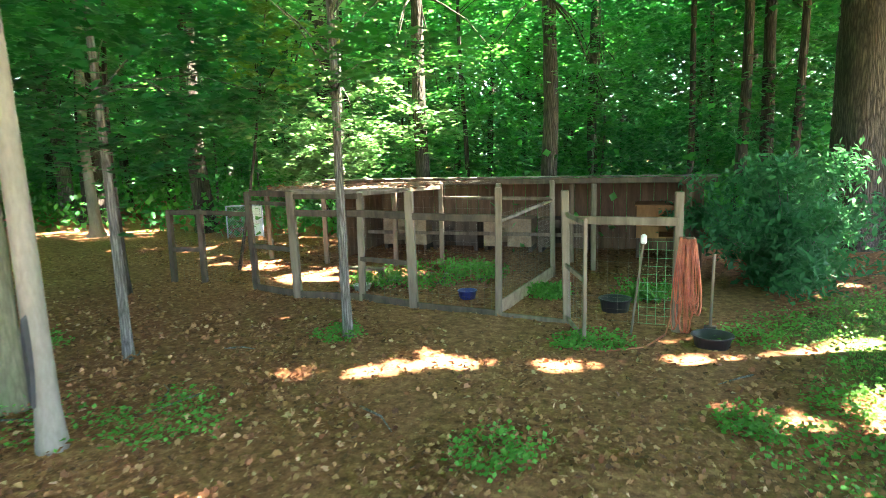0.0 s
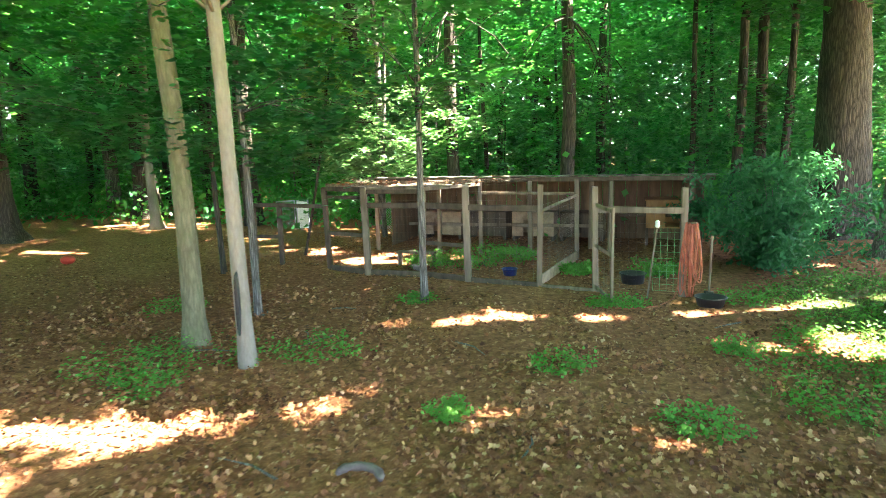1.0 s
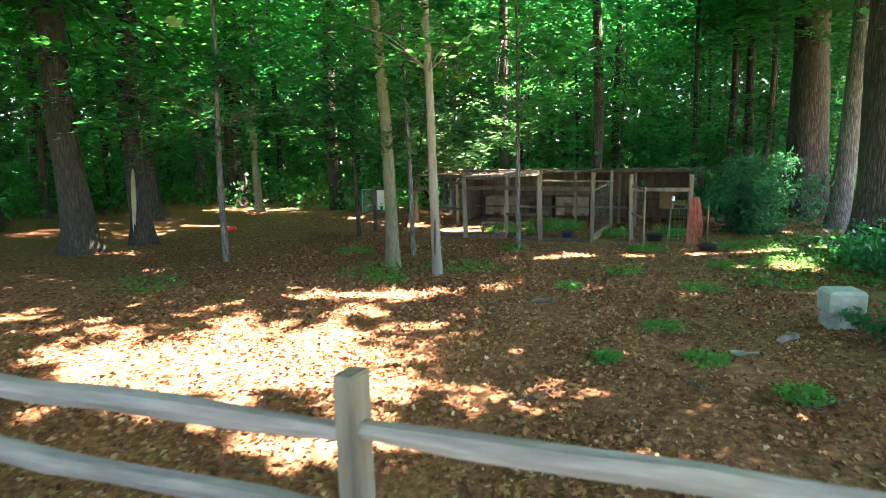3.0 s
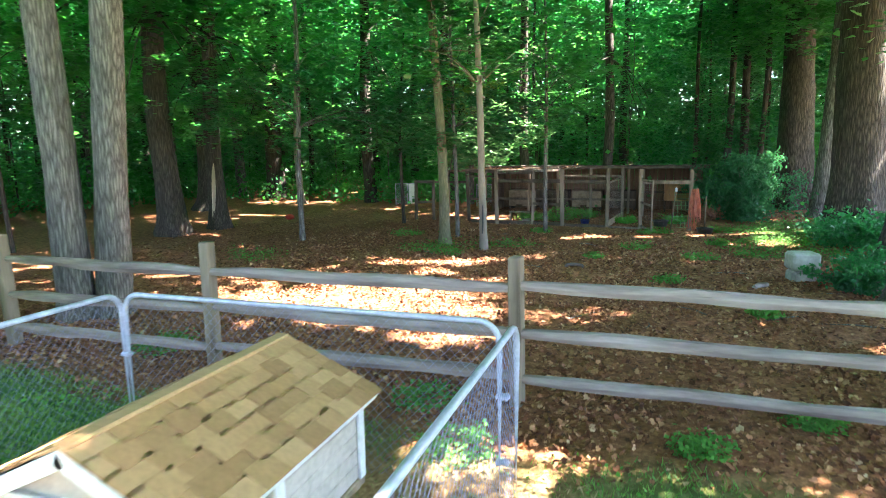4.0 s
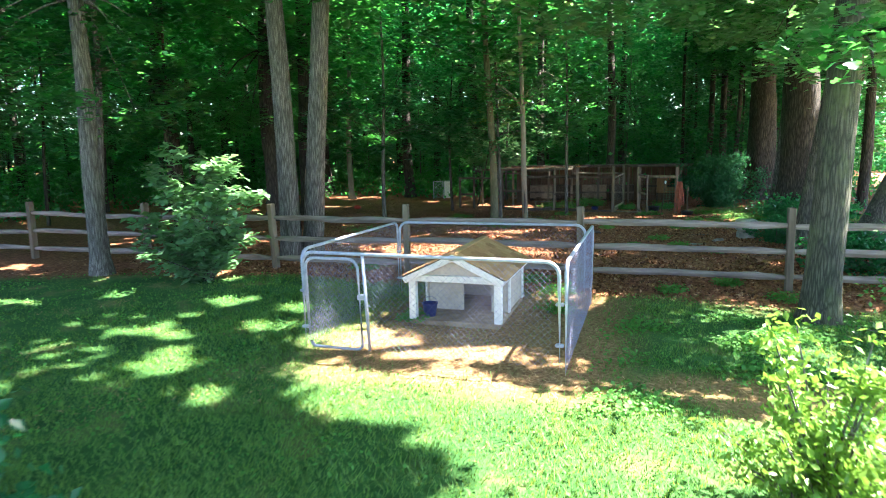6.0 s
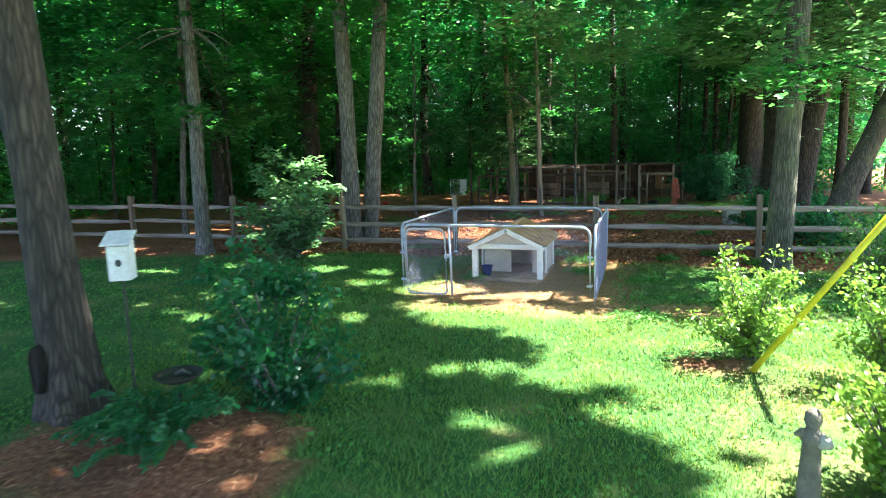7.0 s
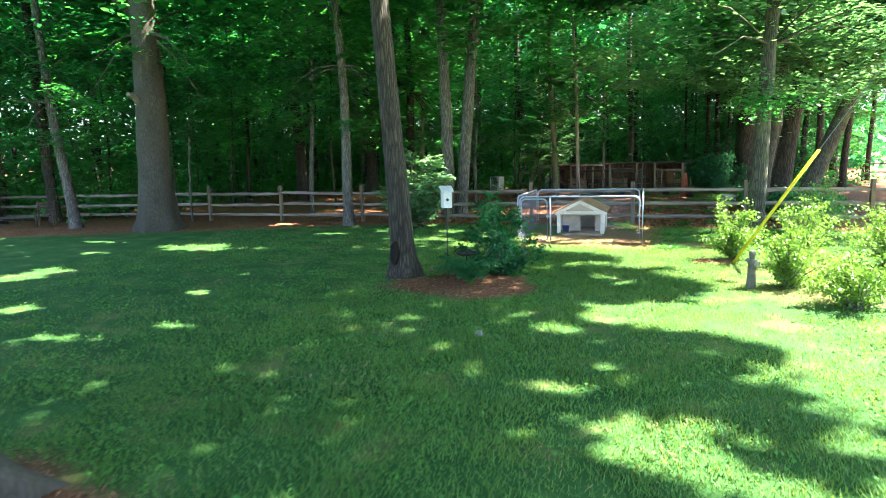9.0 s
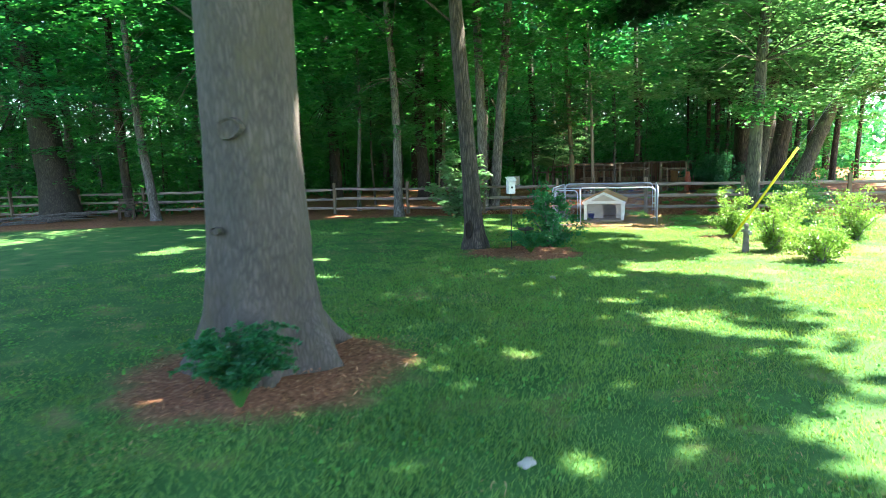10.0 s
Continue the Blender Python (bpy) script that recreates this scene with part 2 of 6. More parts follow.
WIRE_RUST = simple("dull wire", [(0.3, (0.16, 0.13, 0.10)), (0.7, (0.32, 0.28, 0.24))], 12, 0.7, 0.3, bump_by=0.1)
WIRE_GREEN = simple("green coated wire", [(0.3, (0.12, 0.32, 0.14)), (0.7, (0.25, 0.5, 0.22))], 12, 0.5, bump_by=0.1)
WHITE = simple("white trim paint", [(0.3, (0.68, 0.68, 0.67)), (0.7, (0.82, 0.82, 0.8))], 5, 0.55, bump_by=0.15)
SIDING = simple("pale beige siding", [(0.3, (0.43, 0.38, 0.32)), (0.7, (0.58, 0.52, 0.45))], 4, 0.7, bump_by=0.2)
FLOOR_WOOD = simple("worn porch floor", [(0.3, (0.23, 0.16, 0.1)), (0.7, (0.42, 0.31, 0.21))], 6, 0.85, bump_by=0.3)
BLACK = simple("black plastic and dark hole", [(0.3, (0.02, 0.02, 0.024)), (0.7, (0.05, 0.05, 0.055))], 5, 0.5, bump_by=0.1)
# near-black that stands in for the shade inside the knot hole
HOLLOW_SHADE = simple("dark of a hollow", [(0.3, (0.006, 0.004, 0.003)), (0.7, (0.02, 0.013, 0.009))], 14, 1.0, bump_by=0.6)
BLUE = simple("blue plastic", [(0.3, (0.015, 0.02, 0.14)), (0.7, (0.03, 0.05, 0.26))], 5, 0.4, bump_by=0.05)
ORANGE = simple("orange rubber", [(0.3, (0.28, 0.06, 0.03)), (0.7, (0.52, 0.14, 0.07))], 8, 0.5, bump_by=0.1)
YELLOW = simple("yellow plastic", [(0.3, (0.62, 0.52, 0.01)), (0.7, (0.8, 0.7, 0.03))], 6, 0.45, bump_by=0.05)
STONE = simple("grey stone", [(0.3, (0.2, 0.19, 0.17)), (0.7, (0.42, 0.40, 0.37))], 5, 0.9, bump_by=0.6, distance=0.02)
CAST_STONE = simple("dark cast stone", [(0.3, (0.09, 0.078, 0.066)), (0.7, (0.23, 0.2, 0.17))], 7, 0.9, bump_by=0.6, distance=0.02)
CONCRETE = simple("weathered concrete", [(0.3, (0.3, 0.3, 0.25)), (0.7, (0.5, 0.5, 0.44))], 3, 0.9, bump_by=0.4)
IRON = simple("dark iron", [(0.3, (0.02, 0.025, 0.02)), (0.7, (0.06, 0.06, 0.05))], 8, 0.6, 0.4, bump_by=0.2)
STRAW = leaf_material("straw", (0.2, 0.11, 0.05), (0.55, 0.38, 0.2), (0.3, 0.18, 0.07), 0.15, 0.75)
WEATHERED = simple("bare split wood", [(0.3, (0.35, 0.27, 0.2)), (0.7, (0.6, 0.5, 0.4))], 6, 0.85, stretch=(1, 1, 0.15), bump_by=0.4)
RED = simple("red plastic", [(0.3, (0.4, 0.02, 0.015)), (0.7, (0.6, 0.05, 0.03))], 6, 0.5, bump_by=0.05)


def shingle_material():
    m, t, b = material("cedar shingle", 0.85)
    o = t.nodes.new("ShaderNodeObjectInfo")
    v = coords(t, (1, 6, 6), False)
    c = ramp(t, o.outputs["Random"], [(0.0, (0.35, 0.18, 0.075)), (0.5, (0.46, 0.25, 0.108)), (1.0, (0.56, 0.33, 0.16))])
    g = noise_of(t, v, 8, 5)
    c = mix(t, 0.5, c, ramp(t, g, [(0.3, (0.5, 0.5, 0.5)), (0.7, (1, 1, 1))]), "MULTIPLY")
    t.links.new(c, b.inputs["Base Color"])
    bump(t, b, g, 0.4, 0.004)
    return m


SHINGLE = shingle_material()


# ---- the ground: one sheet of leaf litter, lawn, straw and mulch ----
def smooth_step(a, b, v):
    u = np.clip((v - a) / (b - a), 0, 1)
    return u * u * (3 - 2 * u)


def wavy(x, y, s=1.0):
    return np.sin(1.3 * x / s + 0.7 * np.sin(0.9 * y / s)) * 0.5 + np.sin(1.7 * y / s + 1.1 * np.sin(1.2 * x / s + 2)) * 0.5


def lawn_edge(x):
    """The y at which the lawn ends and the litter of the wood begins."""
    return np.interp(x, [-60, -30, -16, -11, -6, -2, 0, 3, 6, 20], [-16, -5, 0.6, 2.6, 3.9, 3.9, 3.5, 3.3, 3.1, 5])


def lawn_at(x, y):
    edge = lawn_edge(x) + 0.25 * wavy(x, y, 0.7)
    return 1 - smooth_step(-0.45, 0.45, y - edge)


def bed_and_shadow_at(x, y):
    a = np.hypot((x + 2.9) / 1.28, (y + 5.9) / 1.08) + 0.1 * wavy(x, y, 0.4) + 0.08 * wavy(x * 3, y * 3, 0.5)
    b = np.hypot((x + 4.15) / 1.5, (y + 14.35) / 1.5) + 0.08 * wavy(x, y, 0.4) + 0.06 * wavy(x * 3, y * 3, 0.5)
    # c: mulch brown that also paints the shadow left of the front shrub
    c = np.hypot((x - 1.5) / 0.4, (y + 2.55) / 0.28) + 0.1 * wavy(x, y, 0.3)
    return 1 - smooth_step(0.85, 1.1, np.minimum(np.minimum(a, b), c))


def straw_at(x, y):
    inside = (1 - smooth_step(0.0, 0.9, np.abs(x + 1.35) - 1.55)) * (1 - smooth_step(0.0, 0.8, np.abs(y - 1.35) - 1.75))
    left = smooth_step(-3.2, -2.5, x + 0.25 * wavy(x, y, 0.5))
    c = np.hypot((x - 2.8) / 1.6, (y + 4.3) / 2.3) + 0.12 * wavy(x, y, 0.5)
    strip = 0.9 * (1 - smooth_step(0.1, 0.35, np.abs(x - 0.35 - 0.12 * wavy(x, y, 0.5)))) * (1 - smooth_step(1.3, 1.9, np.abs(y - 1.2)))
    beds = (0.28 + 0.3 * wavy(x * 2, y * 2)) * (1 - smooth_step(0.7, 1.1, c))
    bare = 0.8 * (1 - smooth_step(0.6, 1.1, np.hypot((x - 1.9) / 1.2, (y + 0.25) / 0.6) + 0.25 * wavy(x, y, 0.4)))
    strip = np.maximum(strip, bare)
    return np.maximum(np.maximum(inside * (0.25 + 0.75 * left), strip), beds)


def green_at(x, y):
    """Thin grass in the wood's edge to the right of the kennel."""
    a = np.hypot((x - 5.6) / 2.6, (y - 17.6) / 2.8) + 0.2 * wavy(x, y, 0.5)
    b = np.hypot((x - 4.0) / 1.6, (y - 13.8) / 1.2) + 0.2 * wavy(x, y, 0.5)
    return np.maximum(0.8 * (1 - smooth_step(0.7, 1.15, a)), 0.35 * (1 - smooth_step(0.7, 1.15, b)))


def field_at(x, y):
    return (smooth_step(0, 4, x - np.interp(y, [-30, 0, 12, 40, 60], [14, 13, 13, 18, 23])))


def rise(x, y):
    return 0.02 * wavy(x, y, 2.2)


def axis(lo, hi, step, far):
    mid = np.arange(lo, hi + step / 2, step)
    out = np.array([1, 2.5, 5, 10, 20, 45, 100, 220, 480, 1000, far])
    return np.concatenate([lo - out[::-1], mid, hi + out])


gx, gy = axis(-22, 10, 0.25, 2400), axis(-22, 30, 0.25, 2400)
X, Y = np.meshgrid(gx, gy)
xs, ys = X.ravel(), Y.ravel()
near = (np.abs(xs) < 60) & (np.abs(ys) < 60)
zs = np.where(near, rise(xs, ys) + 0.012 * rng.normal(size=len(xs)) * (bed_and_shadow_at(xs, ys) + 0.5), 0.0) + 0.05 * bed_and_shadow_at(xs, ys)
nx, ny = len(gx), len(gy)
ij = (np.arange(ny - 1)[:, None] * nx + np.arange(nx - 1)[None]).ravel()
quads = np.stack([ij, ij + 1, ij + nx + 1, ij + nx], 1)

m, t, b = material("ground", 0.95)
v = coords(t)


def mask(tree, name):
    a = tree.nodes.new("ShaderNodeAttribute")
    a.attribute_name = name
    return a.outputs["Fac"]


def cells(tree, vec, scale, stops):
    vo = node(tree, "ShaderNodeTexVoronoi", Scale=scale)
    tree.links.new(vec, vo.inputs["Vector"])
    sep = tree.nodes.new("ShaderNodeSeparateColor")
    tree.links.new(vo.outputs["Color"], sep.inputs[0])
    return ramp(tree, sep.outputs[0], stops), vo.outputs["Distance"]


flecks, leaf_h = cells(t, v, 45, [(0.0, (0.62, 0.6, 0.58)), (0.6, (1.0, 1.0, 1.0)), (0.9, (1.25, 1.2, 1.15)), (1.0, (1.7, 1.7, 1.7))])
leafy = ramp(t, noise_of(t, v, 9, 6, 0.65), [(0.3, (0.125, 0.05, 0.026)), (0.5, (0.27, 0.115, 0.058)), (0.7, (0.42, 0.2, 0.105))])
leafy = mix(t, 0.55, leafy, flecks, "MULTIPLY")
big = noise_of(t, v, 0.6, 4)
leafy = mix(t, 0.6, leafy, ramp(t, big, [(0.35, (0.66, 0.6, 0.55)), (0.65, (1.0, 1.0, 1.0))]), "MULTIPLY")
fine = noise_of(t, v, 40, 4)
patchy = noise_of(t, v, 1.4, 5)
grassy = ramp(t, patchy, [(0.3, (0.03, 0.1, 0.024)), (0.55, (0.06, 0.155, 0.038)), (0.72, (0.2, 0.19, 0.075))])
grassy = mix(t, 0.6, grassy, ramp(t, fine, [(0.3, (0.35, 0.4, 0.3)), (0.7, (1, 1, 1))]), "MULTIPLY")
strawy = ramp(t, noise_of(t, v, 22, 5), [(0.3, (0.12, 0.062, 0.03)), (0.55, (0.29, 0.17, 0.08)), (0.75, (0.46, 0.31, 0.16))])
mulch = ramp(t, noise_of(t, v, 18, 6), [(0.3, (0.09, 0.036, 0.019)), (0.55, (0.21, 0.094, 0.05)), (0.8, (0.37, 0.22, 0.135))])
fieldy = ramp(t, noise_of(t, v, 0.15, 4), [(0.3, (0.26, 0.27, 0.08)), (0.7, (0.42, 0.38, 0.14))])
c = mix(t, mask(t, "green"), leafy, grassy)
c = mix(t, mask(t, "lawn"), c, grassy)
c = mix(t, mask(t, "straw"), c, strawy)
c = mix(t, mask(t, "bed"), c, mulch)
c = mix(t, mask(t, "field"), c, fieldy)
t.links.new(c, b.inputs["Base Color"])
b.inputs["Specular IOR Level"].default_value = 0.2
bump(t, b, mix(t, 0.5, leaf_h, fine), 0.5, 0.015)
GROUND = m

ground = quick("ground", np.stack([xs, ys, zs], 1), quads, GROUND)
ground.data.shade_smooth()
for name, values in (("lawn", lawn_at(xs, ys)), ("straw", straw_at(xs, ys)), ("bed", bed_and_shadow_at(xs, ys)), ("green", green_at(xs, ys)), ("field", field_at(xs, ys))):
    ground.data.attributes.new(name, "FLOAT", "POINT").data.foreach_set("value", np.ascontiguousarray(values, np.float32))
tagged(ground, "ground of brown leaf litter, green lawn and mulch beds", "ground", kind="structure")


# ---- trees ----
# gaps in the leaf roof, where sun reaches the ground: x, y, half width, half depth
GAPS = [
    (-2.9, 8.2, 2.1, 1.5), (-1.3, 9.2, 0.5, 0.35), (0.1, 8.1, 0.55, 0.4), (-3.6, 11.2, 1.2, 0.55), (-1.4, 12.4, 0.5, 0.35), (-0.4, 15.9, 1.0, 0.45),
    (3.4, 16.8, 2.0, 0.85), (4.6, 18.3, 0.9, 0.5), (3.4, 20.2, 0.8, 0.5), (4.4, 20.9, 0.5, 0.5), (0.85, 16.1, 0.55, 0.36), (3.6, 15.6, 1.5, 0.6), (2.3, 11.4, 0.35, 0.25), (-4.2, 7.4, 1.7, 0.9), (2.7, 15.3, 0.35, 0.25), (-1.5, 6.3, 0.9, 0.4),
    (-12.2, 3.4, 1.5, 0.8), (-7.3, 23.4, 3.0, 2.3), (3.2, 15.7, 0.5, 0.2), (-15.0, 25.0, 2.6, 1.4), (-8.6, 12.2, 0.6, 0.3), (-11.5, 14.0, 1.0, 0.4), (-2.2, 11.8, 0.5, 0.3), (-13.5, 19.5, 1.5, 0.3),
    (1.2, 6.8, 0.5, 0.35), (3.2, 6.8, 0.7, 0.4), (4.5, 12.4, 0.6, 0.25)]
RUN_GAPS = [(-3.8, 21.2, 1.9, 1.5), (-4.4, 19.8, 1.3, 0.6), (-6.2, 21.0, 1.3, 0.8), (3.9, 17.6, 0.8, 0.4), (4.4, 19.2, 0.6, 0.4)]
YARD_GAPS = [
    (3.3, -4.5, 2.0, 3.4), (0.1, -3.1, 1.2, 0.6), (0.55, -7.2, 0.85, 0.33), (2.5, -7.5, 1.3, 0.6), (3.0, -10.6, 1.4, 2.0), (1.2, -11.8, 0.9, 0.35), (0.4, -11.4, 0.5, 0.35), (1.4, -14.5, 0.5, 0.3), (-0.6, -15.7, 0.28, 0.22), (0.05, -15.3, 0.25, 0.18), (0.55, -11.2, 0.7, 0.4),
    (3.1, -14.2, 1.0, 1.5), (-0.85, -8.2, 0.4, 0.22), (-0.6, -10.4, 0.5, 0.22), (-0.4, -4.5, 0.45, 0.25), (1.3, -9.6, 0.4, 0.2)]
PEN_GAPS = [
    (-2.3, 0.8, 0.7, 0.35), (-1.0, 0.3, 0.9, 0.5), (1.4, 0.8, 0.5, 0.25), (2.3, 1.5, 0.5, 0.22), (1.0, 1.8, 0.35, 0.18), (3.0, 0.6, 0.5, 0.3),
    (-1.2, -0.7, 1.6, 0.6), (-0.4, -1.3, 0.7, 0.35), (-1.9, -1.4, 0.6, 0.25), (-2.95, 0.75, 0.4, 0.45), (-2.75, 1.6, 0.3, 0.35), (-2.2, 0.3, 1.2, 0.8), (0.5, 0.1, 0.3, 0.15), (2.2, 0.1, 0.35, 0.2), (1.3, 0.8, 0.2, 0.12), (3.4, 0.9, 0.5, 0.3), (-1.4, 0.35, 0.6, 0.35), (0.95, -2.2, 0.9, 0.9), (1.2, -4.0, 0.7, 0.9), (1.3, -7.4, 1.4, 0.75), (2.2, -9.3, 0.8, 0.9), (1.4, -0.4, 0.6, 0.22), (2.8, 1.65, 0.45, 0.2), (-4.3, -1.1, 0.5, 0.3), (-3.3, -1.6, 0.5, 0.25), (-4.7, -0.5, 0.4, 0.2), (2.1, 0.3, 0.3, 0.12), (1.6, -0.1, 0.4, 0.2)]
LAWN_GAPS = [
    (-2.6, 1.2, 0.45, 0.4), (-1.2, 0.4, 0.5, 0.4), (-4.0, 0.8, 0.5, 0.4), (-4.3, 1.7, 0.5, 0.35),
    (-5.4, 0.05, 0.9, 0.3), (-5.5, 2.0, 0.8, 0.45), (-8.0, 2.6, 1.5, 1.1), (-7.3, 3.4, 1.1, 0.9), (-11.6, -2.4, 1.5, 0.7), (-12.4, -6.5, 0.8, 1.0), (-9.7, -9.0, 0.55, 0.4), (-7.3, -6.8, 0.5, 0.2), (-15.7, -1.7, 1.0, 0.3), (-7.2, -10.2, 0.9, 0.3), (-6.2, -9.25, 0.6, 0.2),
    (-5.1, -7.05, 0.4, 0.15), (-7.4, -7.4, 0.5, 0.2), (-9.1, 0.85, 0.8, 0.2), (-5.4, 0.9, 0.5, 0.2), (-13.5, -3.6, 0.8, 0.2), (-9.8, -2.3, 0.7, 0.2), (-5.15, -14.75, 0.4, 0.35), (-4.6, -15.5, 0.2, 0.12)]
flecks_at = np.random.default_rng(5)
FLECKS = [(flecks_at.uniform(-0.6, 3.6), flecks_at.uniform(6.3, 12.8), flecks_at.uniform(0.15, 0.5), flecks_at.uniform(0.1, 0.24)) for _ in range(66)]
FLECKS += [(flecks_at.uniform(-5.0, 0.3), flecks_at.uniform(8.4, 13.0), flecks_at.uniform(0.15, 0.5), flecks_at.uniform(0.1, 0.24)) for _ in range(26)]
FLECKS += [(flecks_at.uniform(0.0, 4.6), flecks_at.uniform(4.6, 7.6), flecks_at.uniform(0.12, 0.38), flecks_at.uniform(0.06, 0.18)) for _ in range(26)]
FLECKS += [(flecks_at.uniform(1.6, 5.2), flecks_at.uniform(12.3, 16.0), flecks_at.uniform(0.15, 0.5), flecks_at.uniform(0.08, 0.22)) for _ in range(24)]
FLECKS += [(flecks_at.uniform(0.0, 3.4), flecks_at.uniform(6.0, 9.2), flecks_at.uniform(0.12, 0.36), flecks_at.uniform(0.06, 0.16)) for _ in range(16)]
SLIDE = np.array([SUN_TO.x / SUN_TO.z, SUN_TO.y / SUN_TO.z])


def thinned(p):
    """Leaves out those that would stand in a gap's beam of sun, or on the camera's way."""
    g = p[:, :2] - SLIDE * p[:, 2:]
    keep = np.ones(len(p), bool)
    rim_of = 1 + 0.34 * wavy(g[:, 0] * 3, g[:, 1] * 3) + 0.14 * wavy(g[:, 0] * 8 + 2, g[:, 1] * 8) + 0.26 * rng.normal(size=len(p))
    lo, hi = (g.min(0), g.max(0)) if len(p) else (np.zeros(2), np.zeros(2))
    for cx, cy, rx, ry in GAPS + FLECKS + RUN_GAPS + PEN_GAPS + YARD_GAPS + LAWN_GAPS:
        if cx + 2.5 * rx < lo[0] or cx - 2.5 * rx > hi[0] or cy + 2.5 * ry < lo[1] or cy - 2.5 * ry > hi[1]:
            continue
        keep &= ((g[:, 0] - cx) / rx) ** 2 + ((g[:, 1] - cy) / ry) ** 2 > np.maximum(rim_of, 0) ** 2
    # thin leaves over the lawn beside the pen
    thin = 0.5 * (1 - smooth_step(0.6, 1.2, np.hypot((g[:, 0] + 5.2) / 2.2, g[:, 1] / 2.4)))
    keep &= rng.random(len(p)) > thin * (0.6 + 0.5 * wavy(g[:, 0] * 2.2, g[:, 1] * 3.0))
    # the open, sunny side of the lawn
    edge = np.interp(g[:, 1], [-20, -15, -14.6, -14, -12.8, -12.3, -11.5, -10.2, -9.5, -8.9, -8.2, -7.8, -6.9, -6.4, -5, -3.5, -2.8, -2.2, -1.6, -0.8], [1.2, 1.0, 0.8, 1.4, 1.3, 1.5, 2.0, 1.6, 1.3, 1.5, 1.0, -0.9, -0.9, 0.7, 1.2, 0.9, 0.2, -1.0, -2.2, -3.1])
    top = np.interp(g[:, 0], [-3.2, -0.5, 0.3, 1.2, 2, 3, 6], [-0.6, -0.2, -0.7, -0.8, -0.6, -0.3, 0])
    ragged = 0.3 * wavy(g[:, 0] * 3, g[:, 1] * 3) + 0.2 * rng.normal(size=len(p))
    keep &= ~((g[:, 0] > edge + ragged) & (g[:, 1] < top + 0.6 * ragged) & (g[:, 0] < 7.5))
    way = np.interp(p[:, 1], [-22, 10], [0.2, 1.5])
    on_way = (np.abs(p[:, 0] - way) < 2.0) & (p[:, 2] < 4.2) & (p[:, 1] < 12)
    keep &= ~on_way
    return p[keep | (p[:, 2] < 4.6) & (p[:, 1] > 2.8) & ~on_way]


def clumps(centre, radii, count, each, spread, seed_low=0.0):
    """Leaf places in flattened sprays through an ellipsoid; returns them and the sprays' middles."""
    d = rng.normal(size=(count, 3))
    d /= np.linalg.norm(d, axis=1, keepdims=True)
    mid = np.array(centre) + d * np.array(radii) * rng.uniform(0.35, 1.0, (count, 1)) ** 0.5
    n = rng.poisson(each, count)
    who = np.repeat(np.arange(count), n)
    tilt = rng.normal(size=(count, 2)) * 0.25
    off = rng.normal(size=(len(who), 3)) * spread * np.array([0.46, 0.46, 0.085])
    off[:, 2] += (off[:, :2] * tilt[who]).sum(1) - 0.25 * np.hypot(off[:, 0], off[:, 1]) ** 2 / spread
    return mid[who] + off, mid


def trunk_path(x, y, h, lean, bend=0.15, step=0.7, low=-0.06):
    n = max(6, int(h / step))
    a, c = rng.uniform(0, 6.28, 2)
    out = []
    for k in range(n + 1):
        z = low + (h - low) * k / n
        w = bend * min(1, z / 3) * (0.5 + 0.5 * z / h)
        out.append((x + lean[0] * z + w * math.sin(0.45 * z + a), y + lean[1] * z + w * math.sin(0.4 * z + c), z))
    return out


def trunk_geo(path, r, flare=0.5, n=12, roots=0, rough=0.12, taper=0.55):
    """A tapered trunk with a root flare at its foot; in its own place."""
    g = Geo()
    zs = [p[2] - path[0][2] for p in path]
    # extra rings near the foot
    foot = [0, 0.08, 0.2, 0.4, 0.7]
    pts = [Vector(path[0]).lerp(Vector(path[1]), min(1, f / max(zs[1], 0.01))) for f in foot if f < zs[1] * 0.95] + [Vector(p) for p in path[1:]]
    h = pts[-1].z - pts[0].z
    radii = [r * ((1 - taper * (p.z - pts[0].z) / h) + flare * math.exp(-(p.z - pts[0].z) / (0.9 * r + 0.1))) for p in pts]
    turn = rng.uniform(0, 6.28)

    def lobes(k, a):
        low = math.exp(-max(0, pts[k].z) / (1.6 * r + 0.1))
        return (0.22 * low * math.sin(roots * a + turn) if roots else 0.0) + 0.03 * math.sin(3 * a + pts[k].z)

    g.tube(pts, radii, n, rough, True, lobes)
    return g


